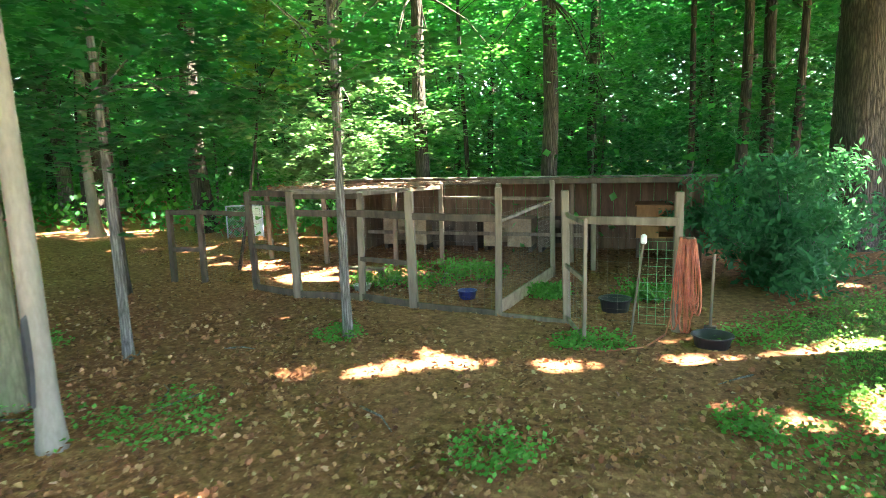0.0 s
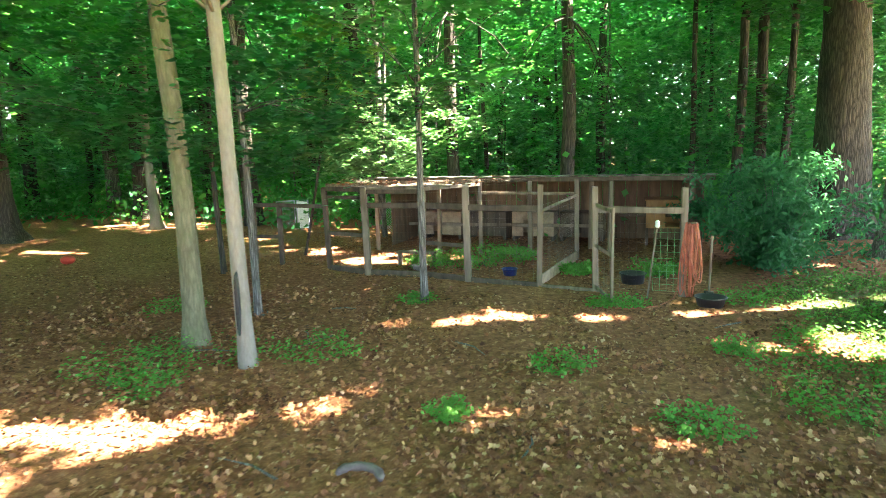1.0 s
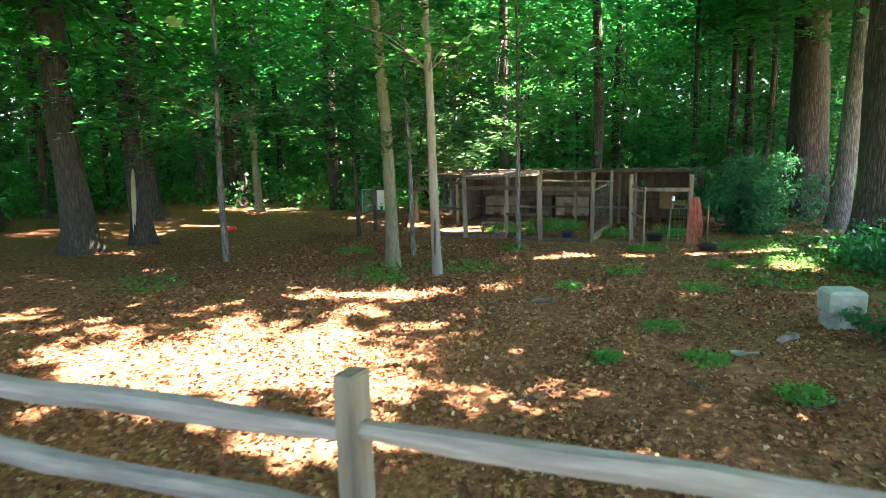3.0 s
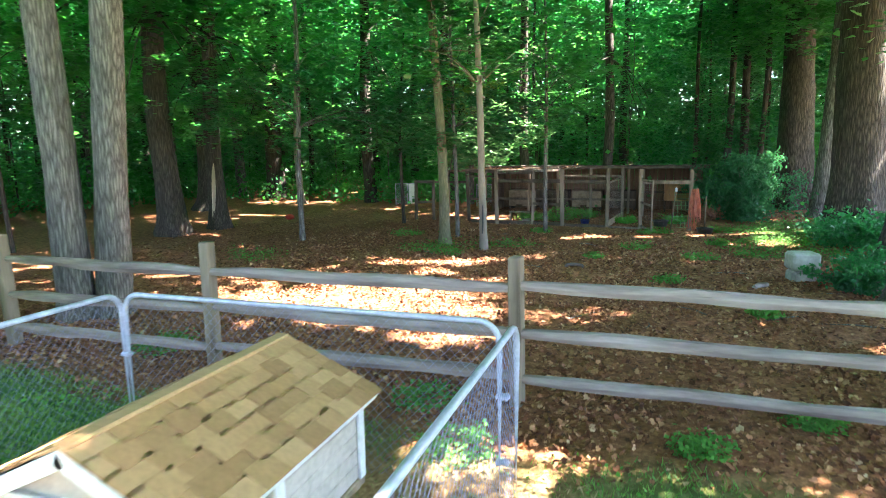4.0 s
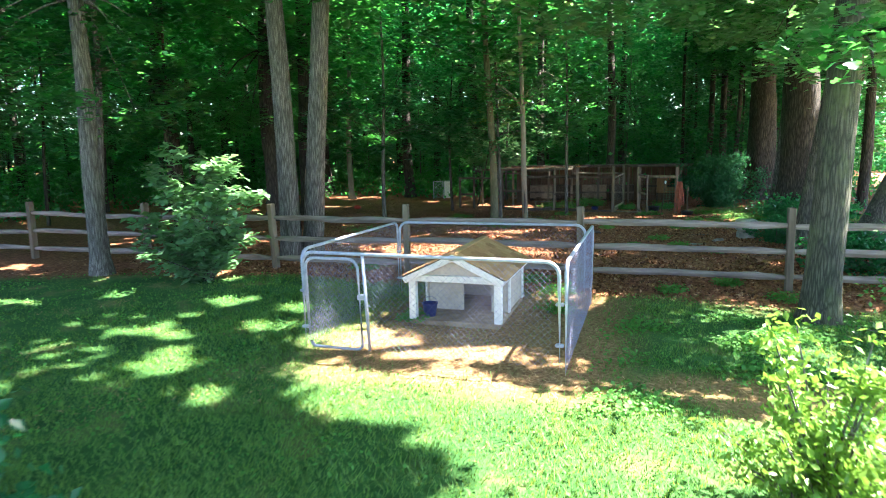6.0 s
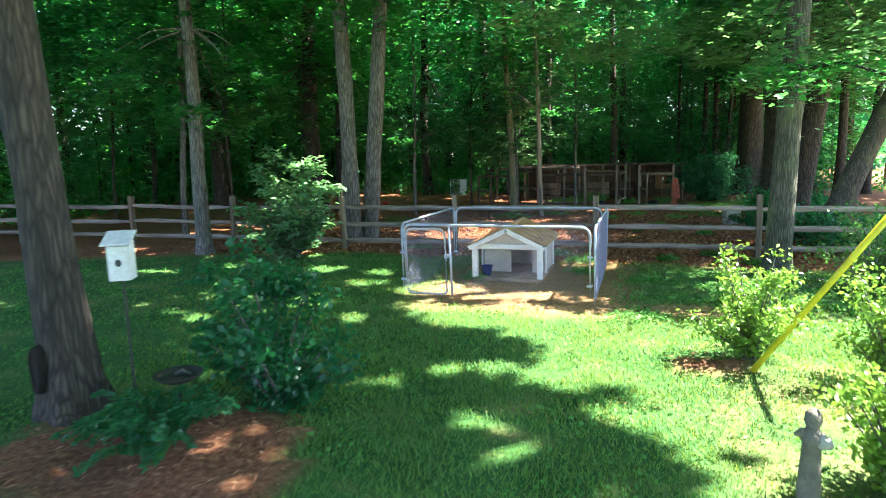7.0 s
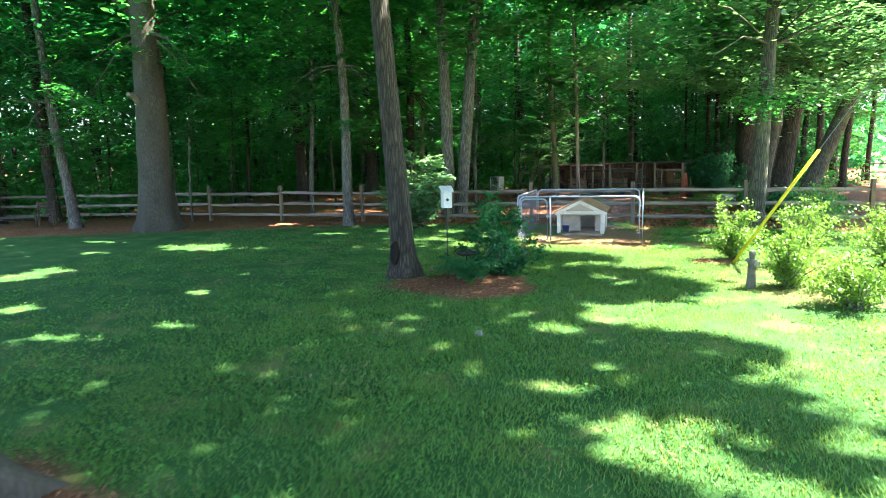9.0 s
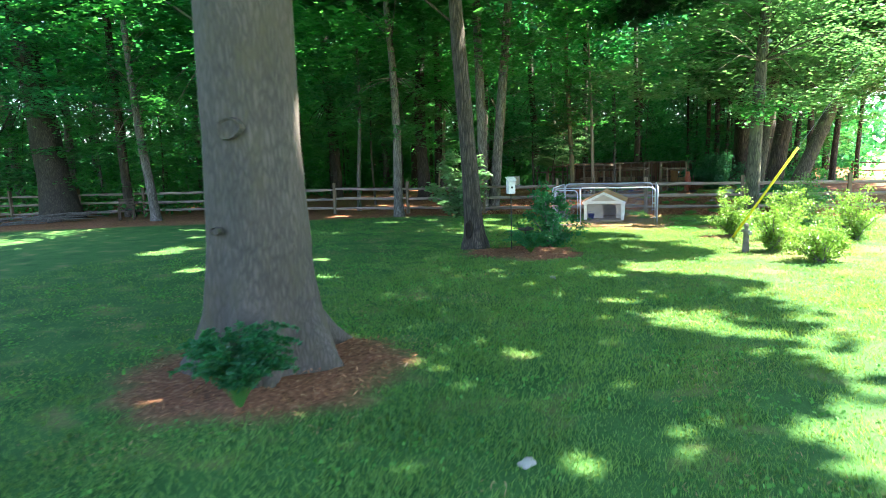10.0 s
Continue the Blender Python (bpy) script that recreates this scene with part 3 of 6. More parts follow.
def tree(name, label, x, y, r, h, skin, lean=(0, 0), crown=None, sprays=None, flare=0.5, sides=12, roots=0, leaf=LEAF, group="", limbs=7, bend=0.15, taper=0.55, full=None):
    """crown: (low z, high z, radius, clumps, leaves each, leaf size); sprays: the same for low, finer foliage."""
    root = thing(name, label, "tree", (x, y, 0), group=group)
    path = trunk_path(0, 0, h, lean, bend)
    part("trunk", trunk_geo(path, r, flare, sides, roots, taper=taper), skin, root, smooth=True)
    at = lambda z: Vector(path[0]).lerp(Vector(path[0]), 0) if z <= path[0][2] else Vector((np.interp(z, [p[2] for p in path], [p[0] for p in path]), np.interp(z, [p[2] for p in path], [p[1] for p in path]), z))
    places, sizes, ends = [], [], []
    for spec in (crown, sprays):
        if not spec:
            continue
        lo, hi, rad, count, each, size = spec
        mid = at((lo + hi) / 2)
        p, ends_here = clumps((mid.x, mid.y, (lo + hi) / 2), (rad, rad, (hi - lo) / 2), count, each, (0.55 if spec is crown else 0.4) * rad ** 0.5)
        p = p + np.array([x, y, 0])
        if full:
            spare = full(p)
            p = np.concatenate([p[spare], thinned(p[~spare])])
        else:
            p = thinned(p)
        p = p - np.array([x, y, 0])
        places.append(p)
        sizes.append(size * rng.uniform(0.7, 1.25, len(p)))
        ends += list(ends_here[rng.permutation(len(ends_here))[:limbs]])
    for e in ends:
        g = Geo()
        start = at(max(0.42 * h, min(h * 0.97, e[2] - 0.45 * math.hypot(*(e[:2])) - 0.3)))
        e = Vector(e)
        mid = start.lerp(e, 0.5) + Vector((0, 0, 0.12 * (e - start).length))
        k = 0.17 * r * (1 - 0.6 * start.z / h) + 0.007
        g.tube([start, start.lerp(mid, 0.5) + Vector((0, 0, 0.05)), mid, e], [k, k * 0.75, k * 0.5, 0.006], 6, 0.05)
        part("limb", g, skin, root, smooth=True)
    for k, (p, size) in enumerate(zip(places, sizes)):
        if len(p):
            near_by = k == len(places) - 1 and sprays and math.hypot(x + 1, y - 9) < 15
            vs, fs = leaf_mesh(p, size, 0.82, 0.4, 0.1, 0.25, near_by)
            quick("low_foliage" if k else "crown", vs, fs, leaf, root)
    return root


BIG = (5.5, 12.5, 4.0, 100, 58, 0.235)
# trees that the camera passes near: place, radius, height, bark, lean
tree("slim_tree", "slim smooth grey tree trunk with a dark scar at its foot", -2.83, 13.3, 0.095, 9, BARK_SMOOTH, (-0.035, 0.0), (5, 9, 2.2, 30, 34, 0.26), (3.4, 5.5, 2.2, 16, 60, 0.13), 0.35, bend=0.05)
tree("slim_tree", "slim mossy grey tree trunk among green weeds", -3.97, 13.8, 0.135, 11, BARK_MOSS, (-0.03, 0.0), (5, 11, 2.6, 40, 34, 0.28), (3.6, 6, 2.6, 14, 60, 0.13), 0.6, bend=0.12)
tree("slim_tree", "thin sapling trunk before the kennel fence", -1.9, 16.55, 0.062, 7, BARK_GREY, (-0.02, 0), (4, 7, 2.0, 22, 40, 0.2), (2.9, 5, 2.3, 18, 70, 0.13), 0.3, bend=0.08)
tree("slim_tree", "thin straight sapling trunk in leaf litter", -4.1, 15.3, 0.06, 7, BARK_GREY, (-0.02, 0), (4, 7, 2.0, 22, 40, 0.2), (2.1, 4.2, 2.3, 46, 90, 0.13), 0.3, bend=0.06, leaf=LEAF_DEEP)
tree("slim_tree", "thin grey sapling trunk in leaf litter", -7.93, 13.6, 0.075, 7, BARK_GREY, (0, 0), (3.5, 7, 2.0, 20, 40, 0.2), (2.2, 4.5, 2.8, 44, 90, 0.14), 0.3, leaf=LEAF_DEEP)
tree("slim_tree", "thin crooked sapling trunk beside the low pen", -6.75, 17.9, 0.06, 6, BARK_DARK, (0, 0), (3.5, 6, 2.0, 20, 40, 0.2), (2.4, 4.2, 2.6, 24, 80, 0.14), 0.3, leaf=LEAF_DEEP)
tree("big_tree", "massive rough-barked tree behind the dark bush", 5.95, 25.6, 0.64, 16, BARK_BROWN, (-0.018, 0), BIG, None, 0.4, 24, 5, bend=0.05)
tree("grey_tree", "pale grey tree trunk leaning beside the big tree", 6.15, 22.4, 0.29, 13, BARK_GREY, (0.036, 0), BIG, None, 0.45, 14, bend=0.06)
tree("oak_tree", "thick dark furrowed oak trunk in ground cover", 5.92, 17.8, 0.64, 16, BARK_BROWN, (-0.03, 0), BIG, None, 0.35, 24, 5, bend=0.04)
tree("dark_tree", "dark broad leaning tree behind the rail fence", 5.6, 13.6, 0.4, 13, BARK_BROWN, (0.11, 0.0), (4.5, 12, 3.4, 110, 60, 0.2), None, 0.4, 16, 4, bend=0.05, full=lambda p: p[:, 2] > 3)
tree("leaning_tree", "pale leaning tree with a broad foot", 4.27, 9.4, 0.19, 11, BARK_YARD, (0.10, 0.0), (5, 10, 2.8, 60, 50, 0.2), None, 0.9, 14, bend=0.06)
tree("leaning_tree", "thick pale tree leaning far over beside the fence", 5.55, 9.6, 0.31, 9, BARK_YARD, (0.37, 0.0), (4.2, 10, 3.6, 190, 80, 0.16), None, 0.4, 16, bend=0.06, leaf=LEAF_YARD, full=lambda p: p[:, 2] > 3)
tree("yard_tree", "straight grey-barked tree beside the rail fence", 3.1, 2.8, 0.225, 12, BARK_YARD, (0.028, 0.0), (6, 11, 3.0, 170, 60, 0.19), (3.3, 7.0, 5.0, 240, 100, 0.135), 0.4, 20, 0, limbs=9, leaf=LEAF_YARD, bend=0.05, full=lambda p: (p[:, 0] - SLIDE[0] * p[:, 2] > 0.3) & (p[:, 1] - SLIDE[1] * p[:, 2] > -0.3) & (p[:, 2] > 3.2) & (rng.random(len(p)) < 0.75))
tree("twin_trunk", "tall straight grey-barked tree behind the rail fence", -6.87, 5.81, 0.235, 15, BARK_GREY, (-0.005, -0.02), BIG, None, 0.3, 18, bend=0.05)
tree("twin_trunk", "tall grey-barked tree leaning from its twin", -6.5, 6.1, 0.235, 15, BARK_GREY, (0.09, 0), BIG, None, 0.3, 18, bend=0.03)
tree("pale_tree", "pale smooth tree trunk at the lawn's edge", -9.72, 3.2, 0.185, 13, BARK_GREY, (-0.02, 0), BIG, (2.8, 5.2, 2.6, 20, 90, 0.15), 0.5, 14)
tree("lawn_tree", "leaning brown-barked tree with a knot hole in a mulch bed", -4.2, -5.4, 0.22, 12, BARK_BROWN, (-0.058, 0.0), (6.5, 13, 6.2, 340, 46, 0.32), None, 0.7, 18, 4, bend=0.05)
tree("old_oak", "massive old oak with flared roots in a mulch bed", -4.2, -14.2, 0.52, 15, BARK_OAK, (-0.006, 0.0), (6.5, 14, 6.8, 320, 46, 0.33), None, 0.55, 40, 5, taper=0.3, bend=0.04)
tree("big_tree", "massive grey tree at the lawn's edge with a torn limb", -16.2, 1.2, 0.57, 16, BARK_OAK, (0.02, 0), (6, 14, 4.5, 80, 36, 0.34), (3.7, 6.4, 3, 34, 90, 0.15), 0.4, 24, 5, bend=0.05)
tree("slim_tree", "slim leaning tree beside the big grey tree", -20.3, 1.4, 0.2, 11, BARK_GREY, (-0.09, 0), BIG, (2.8, 5.2, 2.6, 20, 70, 0.17), 0.4)
tree("dead_tree", "dark split tree trunk with pale bare wood", -12.0, 15.4, 0.27, 14, BARK_DARK, (-0.01, 0), BIG, (2.8, 5.2, 3.0, 24, 90, 0.15), 0.6, 14, 4)
tree("dark_tree", "thick dark trunk in the wood", -12.4, 13.8, 0.36, 15, BARK_DARK, (-0.01, 0), BIG, (2.8, 5.5, 3.0, 24, 90, 0.15), 0.35, 16, 4)
tree("dark_tree", "dark old tree with spreading roots and a bare streak", -16.9, 20.8, 0.34, 14, BARK_DARK, (-0.01, 0), BIG, (2.6, 5.5, 3.0, 30, 80, 0.16), 1.0, 18, 5)
tree("pale_tree", "sunlit pale tree trunk on the far slope", -14.6, 24.4, 0.16, 12, BARK_SMOOTH, (0, 0), BIG, None, 0.9, roots=4)
# both trees get the paler leaf colour in place of glaring sunlight
tree("wood_tree", "low-branched leafy tree catching the sun behind the kennel", -6.6, 25.3, 0.13, 10, BARK_GREY, (0, 0), BIG, (1.6, 4.6, 3.2, 40, 80, 0.19), 0.3, leaf=LEAF_PALE_AND_SUNLIT, group="trees of the wood")
tree("wood_tree", "low-branched leafy tree behind the run, sprays paled as if sunlit", -5.7, 23.6, 0.07, 6, BARK_GREY, (0, 0), None, (1.75, 3.2, 1.9, 34, 110, 0.15), 0.3, leaf=LEAF_PALE_AND_SUNLIT, group="trees of the wood")
tree("dark_tree", "dark broad tree trunk far in the wood", -18.0, 27.6, 0.45, 15, BARK_DARK, (0, 0), BIG, (2.5, 5.5, 3, 20, 60, 0.17), 0.5, 14, 4)
tree("dark_tree", "dark upright tree trunk behind the lawn fence", -19.6, 16.6, 0.36, 15, BARK_DARK, (-0.02, 0), BIG, (2.5, 5.5, 3, 20, 60, 0.17), 0.3, 14)
tree("dark_tree", "dark broad leaning tree by the brush pile", -26.4, 2.0, 0.75, 15, BARK_DARK, (-0.12, 0), BIG, (2.5, 5.5, 3, 20, 60, 0.2), 0.4, 14)

# added stem for a lit cluster; its brighter leaf colour imitates the sun
tree("slim_tree", "leaning sapling with sunlit yellow-green sprays beside the run", -6.3, 20.3, 0.035, 6, BARK_DARK, (0.22, 0.0), None, (3.5, 5.4, 1.5, 22, 90, 0.14), 0.3, leaf=LEAF_BRIGHT)
for x, y, h, low in ((9.6, 9.5, 12, 3.9), (11.5, 14.0, 13, 4.2), (8.6, 20.5, 13, 4.0), (11.0, 25.0, 14, 3.8), (10.0, 30.5, 13, 3.0)):
    tree("edge_tree", "leafy tree at the wood's edge by the field", x, y, 0.2, h, BARK_BROWN, (0.02, 0), (6.5, h, 3.4, 90, 46, 0.26), (low, 7.5, 3.3, 56, 70, 0.17), 0.3, group="trees at the field's edge")
for x, y, r in ((2.63, 29.0, 0.1), (3.94, 29.0, 0.17), (4.66, 29.6, 0.2), (5.19, 28.6, 0.13)):
    tree("dark_tree", "dark slender trunk standing close to others behind the bush", x, y, r, 13, BARK_DARK, (0.01, 0), (6, 13, 2.6, 40, 40, 0.24), None, 0.3, leaf=LEAF_DEEP, group="close dark trunks", limbs=4, bend=0.1)
# trees beside the lawn whose shade falls on it
tree("shade_tree", "broad leafy shade tree beside the lawn", 14.5, -5.7, 0.3, 17, BARK_BROWN, (0, 0), (10, 17, 6.0, 130, 46, 0.34), None)
tree("shade_tree", "broad leafy shade tree beside the lawn", 14.5, -12.3, 0.3, 17, BARK_BROWN, (0, 0), (10, 17, 6.0, 130, 46, 0.34), None)
tree("shade_tree", "broad leafy shade tree behind the lawn", 14.5, -20.5, 0.3, 17, BARK_BROWN, (0, 0), (10, 17, 6.0, 150, 46, 0.34), None)

# the wood: trees spread through it, no two close together
TREES_AT = [(-16.9, 20.8), (-18, 27.6), (-12.4, 13.8), (4.3, 9.4), (5.5, 10), (5.6, 13.6), (-2.8, 13.3), (-4, 13.8), (6.2, 25.6), (6.3, 22.7), (6.15, 17.8), (5.35, 13.3), (3.1, 3.2), (-6.6, 5.8), (-9.75, 3.2), (-16.4, 1.2), (-11.6, 15.3), (-10.9, 12.8), (-14.6, 24.4), (-19.8, 23.5), (-19.6, 16.6), (-26.4, 2)]
wood = 0
places_of = np.random.default_rng(11)
for k in range(4000):
    x, y = places_of.uniform(-46, 16), places_of.uniform(-8, 62)
    if y < lawn_edge(x) + 2.5 or field_at(np.array(x), np.array(y)) > 0.1 or (-9 < x < 3.6 and 15.0 < y < 25.5) or (abs(x - 1.2) < 5 and y < 17) or (-12.5 < x < 1 and y < 15) or (-16 < x < -8 and 14 < y < 24.5):
        continue
    far = y > 40 or x < -30
    # sight lines kept open on known trunks and the field
    if any(math.hypot(x - a, y - c) < (3.0 if not far else 2.7) for a, c in TREES_AT):
        continue
    if x > 7.5 and y < 30 or -22 < x < -9 and 8 < y < 23 and places_of.random() < 0.55:
        continue
    TREES_AT.append((x, y))
    wood += 1
    r = places_of.choice([0.045, 0.06, 0.08, 0.1, 0.13, 0.17, 0.22, 0.3])
    h = 8 + 25 * r + places_of.uniform(0, 3)
    skin = (BARK_DARK, BARK_GREY, BARK_BROWN, BARK_DARK)[k % 4]
    size = 0.3 if y < 40 else 0.36
    low = (1.0, 5.5, 3.0, 30, 48, 0.22) if y > 26 or x < -22 else (2.4, 5.8, 2.8, 22, 72, 0.155)
    tree("wood_tree", "tall leafy tree standing in the shaded wood", x, y, float(r), float(h), skin, (places_of.normal() * 0.02, places_of.normal() * 0.02),
         (4.8, h + 0.5, 3.2, 44, 40, size * 0.8), low, 0.35, 8, leaf=(LEAF, LEAF_DEEP)[k % 2], group="trees of the wood", limbs=5)
    if wood >= 165:
        break

# the closed leaf roof high over the wood, with openings
n = 92000
x, y = rng.uniform(-62, 16, n), rng.uniform(3, 76, n)
z = rng.uniform(10.5, 14.5, n) + wavy(x, y, 1.5)
p = np.stack([x, y, z], 1)
g = p[:, :2] - SLIDE * z[:, None]
shut = (wavy(g[:, 0] * 1.9, g[:, 1] * 1.9) + 0.6 * wavy(g[:, 0] * 4.3 + 3, g[:, 1] * 4.7) + 0.25 * rng.normal(size=n) > np.where((g[:, 0] > -0.8) & (g[:, 0] < 3.4) & (g[:, 1] > 8.4) & (g[:, 1] < 14), -0.8, np.where((g[:, 0] > -10) & (g[:, 0] < 6) & (g[:, 1] < 20), -1.45, np.where(g[:, 0] < -11, np.where(g[:, 1] < 20, -1.3, -0.95), np.where((g[:, 0] < 3) & (g[:, 1] > 24) & (g[:, 1] < 46), -0.4, np.where(g[:, 0] > -2, -1.5, -1.0)))))) & (field_at(x - 3, y) < 0.2) & (y > lawn_edge(x) + 1.2)
far = np.stack([rng.uniform(-50, 17, 26000), rng.uniform(22, 66, 26000), rng.uniform(11.5, 14.5, 26000)], 1)
far = far[(far[:, 0] > -1) | (far[:, 0] < -16) | (rng.random(len(far)) < 0.62)]
far = far[(wavy(far[:, 0] * 1.4, far[:, 1] * 1.4) > -0.55) & (field_at(far[:, 0] - 3, far[:, 1]) < 0.2)]
side = np.stack([rng.uniform(4, 19, 11000), rng.uniform(13, 46, 11000), rng.uniform(9.5, 13, 11000)], 1)
rim = np.stack([rng.uniform(-34, 8, 24000), rng.uniform(1.0, 10, 24000), rng.uniform(9.8, 13, 24000)], 1)
rim[:, 1] += lawn_edge(rim[:, 0])
rim = rim[(rim[:, 0] < -8) | (rim[:, 1] < lawn_edge(rim[:, 0]) + 6)]
shade = np.stack([rng.uniform(-13, -3.5, 4200), rng.uniform(11.5, 22, 4200), rng.uniform(10.5, 13, 4200)], 1)
shade[:, :2] += SLIDE * shade[:, 2:]
p = np.concatenate([p[shut], shade, far, side, rim, np.stack([rng.uniform(0, 14, 4500), rng.uniform(14, 33, 4500), rng.uniform(11.5, 14.5, 4500)], 1)])
low = p[:, :2] - SLIDE * p[:, 2:]
p = thinned(p[~((low[:, 0] > -1.0) & (low[:, 0] < 8) & (low[:, 1] < 4.0))])
vs, fs = leaf_mesh(p, rng.uniform(0.45, 0.8, len(p)), 0.7, 0.4, 0.1, 0.2)
tagged(quick("leaf_roof", vs, fs, LEAF_DEEP), "closed green leaf roof high over the wood", "canopy", kind="stuff")

# low boughs of the wood's edge, hanging over the far side of the lawn
middle = np.stack([rng.uniform(-32, -11.5, 300), rng.uniform(-0.5, 7.5, 300), rng.uniform(4.6, 9.0, 300)], 1)
middle[:, 1] += lawn_edge(middle[:, 0])
who = np.repeat(np.arange(300), rng.poisson(85, 300))
p = thinned(middle[who] + rng.normal(size=(len(who), 3)) * np.array([0.6, 0.6, 0.12]))
vs, fs = leaf_mesh(p, rng.uniform(0.1, 0.2, len(p)), 0.8, 0.4, 0.1, 0.2, True)
tagged(quick("edge_boughs", vs, fs, LEAF_DEEP), "low leafy boughs along the wood's edge", "foliage", kind="stuff")

# thicket on the field side of the wood
middle = np.stack([rng.uniform(0.5, 11, 260), rng.uniform(27, 42, 260), 0.5 + 7 * rng.random(260) ** 1.3], 1)
who = np.repeat(np.arange(260), rng.poisson(75, 260))
p = middle[who] + rng.normal(size=(len(who), 3)) * np.array([0.75, 0.75, 0.25])
p[:, 2] = np.abs(p[:, 2])
vs, fs = leaf_mesh(p, rng.uniform(0.14, 0.24, len(p)), 0.75, 0.4, 0.1, 0.2)
tagged(quick("thicket", vs, fs, LEAF_DEEP), "dense dark green thicket behind the kennel", "thicket", kind="stuff")

# the crowns of the tall yard trees grown together, with openings
n = 33000
g = np.stack([rng.uniform(-19, 9, n), rng.uniform(-23, 3.2, n)], 1)
z = rng.uniform(9.5, 13.0, n)
keep = g[:, 1] < np.where(g[:, 0] > -4, -1.0, 1.2) + 0.5 * wavy(g[:, 0], g[:, 1])
over = (g[:, 0] > -3.0) & (g[:, 0] < -0.6) & (g[:, 1] > 0.8) & (g[:, 1] < 3.1)
keep |= over
p = thinned(np.stack([g[:, 0] + SLIDE[0] * z, g[:, 1] + SLIDE[1] * z, z], 1)[keep])
vs, fs = leaf_mesh(p, rng.uniform(0.35, 0.65, len(p)), 0.8, 0.4, 0.1, 0.2)
tagged(quick("yard_canopy", vs, fs, LEAF), "joined leafy crowns of tall trees over the lawn", "canopy", kind="stuff")


# ---- split-rail fence ----
def split_rail(name, a, b, parent):
    g = Geo()
    a, b = Vector(a), Vector(b)
    n = 7
    pts = [a.lerp(b, k / n) + Vector((0, rng.normal() * 0.008, rng.normal() * 0.007)) for k in range(n + 1)]
    r = [0.04] + [0.062 + rng.normal() * 0.005 for _ in range(n - 1)] + [0.04]
    g.tube(pts, r, 7, 0.25)
    return part(name, g, WOOD_RAIL, parent)


fence = thing("rail_fence", "weathered grey three-rail split-rail fence along the wood", "fence", kind="structure")
FENCE = [(-36.0, -0.2), (-32.9, 1.0), (-29.7, 2.1), (-26.5, 3.1), (-23.3, 3.9), (-20.0, 4.4), (-16.7, 4.6), (-13.4, 4.65), (-9.9, 4.65), (-6.52, 4.63), (-3.54, 4.63), (-0.22, 4.63), (3.08, 4.57), (6.4, 4.6), (9.7, 4.6), (13.0, 4.7), (16.3, 4.8)]
for x, y in FENCE:
    g = Geo()
    h = 1.37 + rng.normal() * 0.02
    g.box((-0.055, -0.075, -0.1), (0.055, 0.075, h), 0.012, pose(x, y, 0, rng.normal() * 0.8, rng.normal() * 0.8, rng.normal() * 3))
    part("post", g, WOOD_POST, fence)
for (x0, y0), (x1, y1) in zip(FENCE[:-1], FENCE[1:]):
    for z in (0.25, 0.66, 1.07):
        split_rail("rail", (x0 + 0.03, y0, z + rng.normal() * 0.015), (x1 - 0.03, y1, z + rng.normal() * 0.015), fence)


# ---- chain-link pen ----
def round_frame(g, w, h, r=0.021, corner=0.14, low=0.0, shut=True):
    """A tube frame in the x-z plane with rounded upper corners."""
    pts = [(0, 0, low), (0, 0, h - corner)]
    pts += [(corner * (1 - math.cos(a)), 0, h - corner + corner * math.sin(a)) for a in np.linspace(0.3, 1.57, 5)]
    pts += [(w - corner * (1 - math.cos(a)), 0, h - corner + corner * math.sin(a)) for a in np.linspace(1.57, 0.3, 5)]
    pts += [(w, 0, h - corner), (w, 0, low)]
    if shut:
        c = corner * 0.6
        pts[0], pts[-1] = (0, 0, low + c), (w, 0, low + c)
        pts += [(w - c * (1 - math.cos(a)), 0, low + c - c * math.sin(a)) for a in np.linspace(0.3, 1.57, 4)]
        pts += [(c * (1 - math.cos(a)), 0, low + c - c * math.sin(a)) for a in np.linspace(1.57, 0.3, 4)] + [(0, 0, low + c)]
    # square-on rings, so that the bends keep their thickness
    g.tube([Vector(p) for p in pts], r, 8)


def chain_link(g, x0, x1, z0, z1, pitch=0.074, wire=0.0014):
    """Diamond mesh of zigzag wires in the x-z plane."""
    n, m = int((x1 - x0) / pitch), int((z1 - z0) / pitch * 2)
    dz = (z1 - z0) / m
    for i in range(n):
        for s in (0, 1):
            for k in range(m):
                a = x0 + pitch * (i + s + (0.5 - s) * (k % 2))
                c = x0 + pitch * (i + s + (0.5 - s) * ((k + 1) % 2))
                p, q = (a, 0.002 * (2 * s - 1), z0 + dz * k), (c, -0.002 * (2 * s - 1), z0 + dz * (k + 1))
                w = wire
                g.add([(p[0] - w, p[1], p[2]), (p[0] + w, p[1] - w, p[2]), (p[0] + w, p[1] + w, p[2]), (q[0] - w, q[1], q[2]), (q[0] + w, q[1] - w, q[2]), (q[0] + w, q[1] + w, q[2])],
                      [(0, 1, 4, 3), (1, 2, 5, 4), (2, 0, 3, 5)])


PEN_W, PEN_H = 3.03, 1.19
pen = thing("dog_pen", "square galvanised chain-link pen with a small gate, round a dog kennel", "dog pen", (-3.05, 0, 0))


def pen_panel(x, y, turn, gate=False, wide=PEN_W, tilt=0.0):
    f = Geo()
    round_frame(f, wide, PEN_H, low=-0.02, shut=False)
    o = part("panel_frame", f, GALV, pen, smooth=True)
    o.matrix_basis = pose(x, y, 0.02, 0, 0, turn) @ pose(0, 0, 0, tilt)
    g = Geo()
    chain_link(g, 0.8 if gate else 0.03, wide - 0.02, 0.02, PEN_H - 0.02)
    part("wire_mesh", g, WIRE, o)
    return o


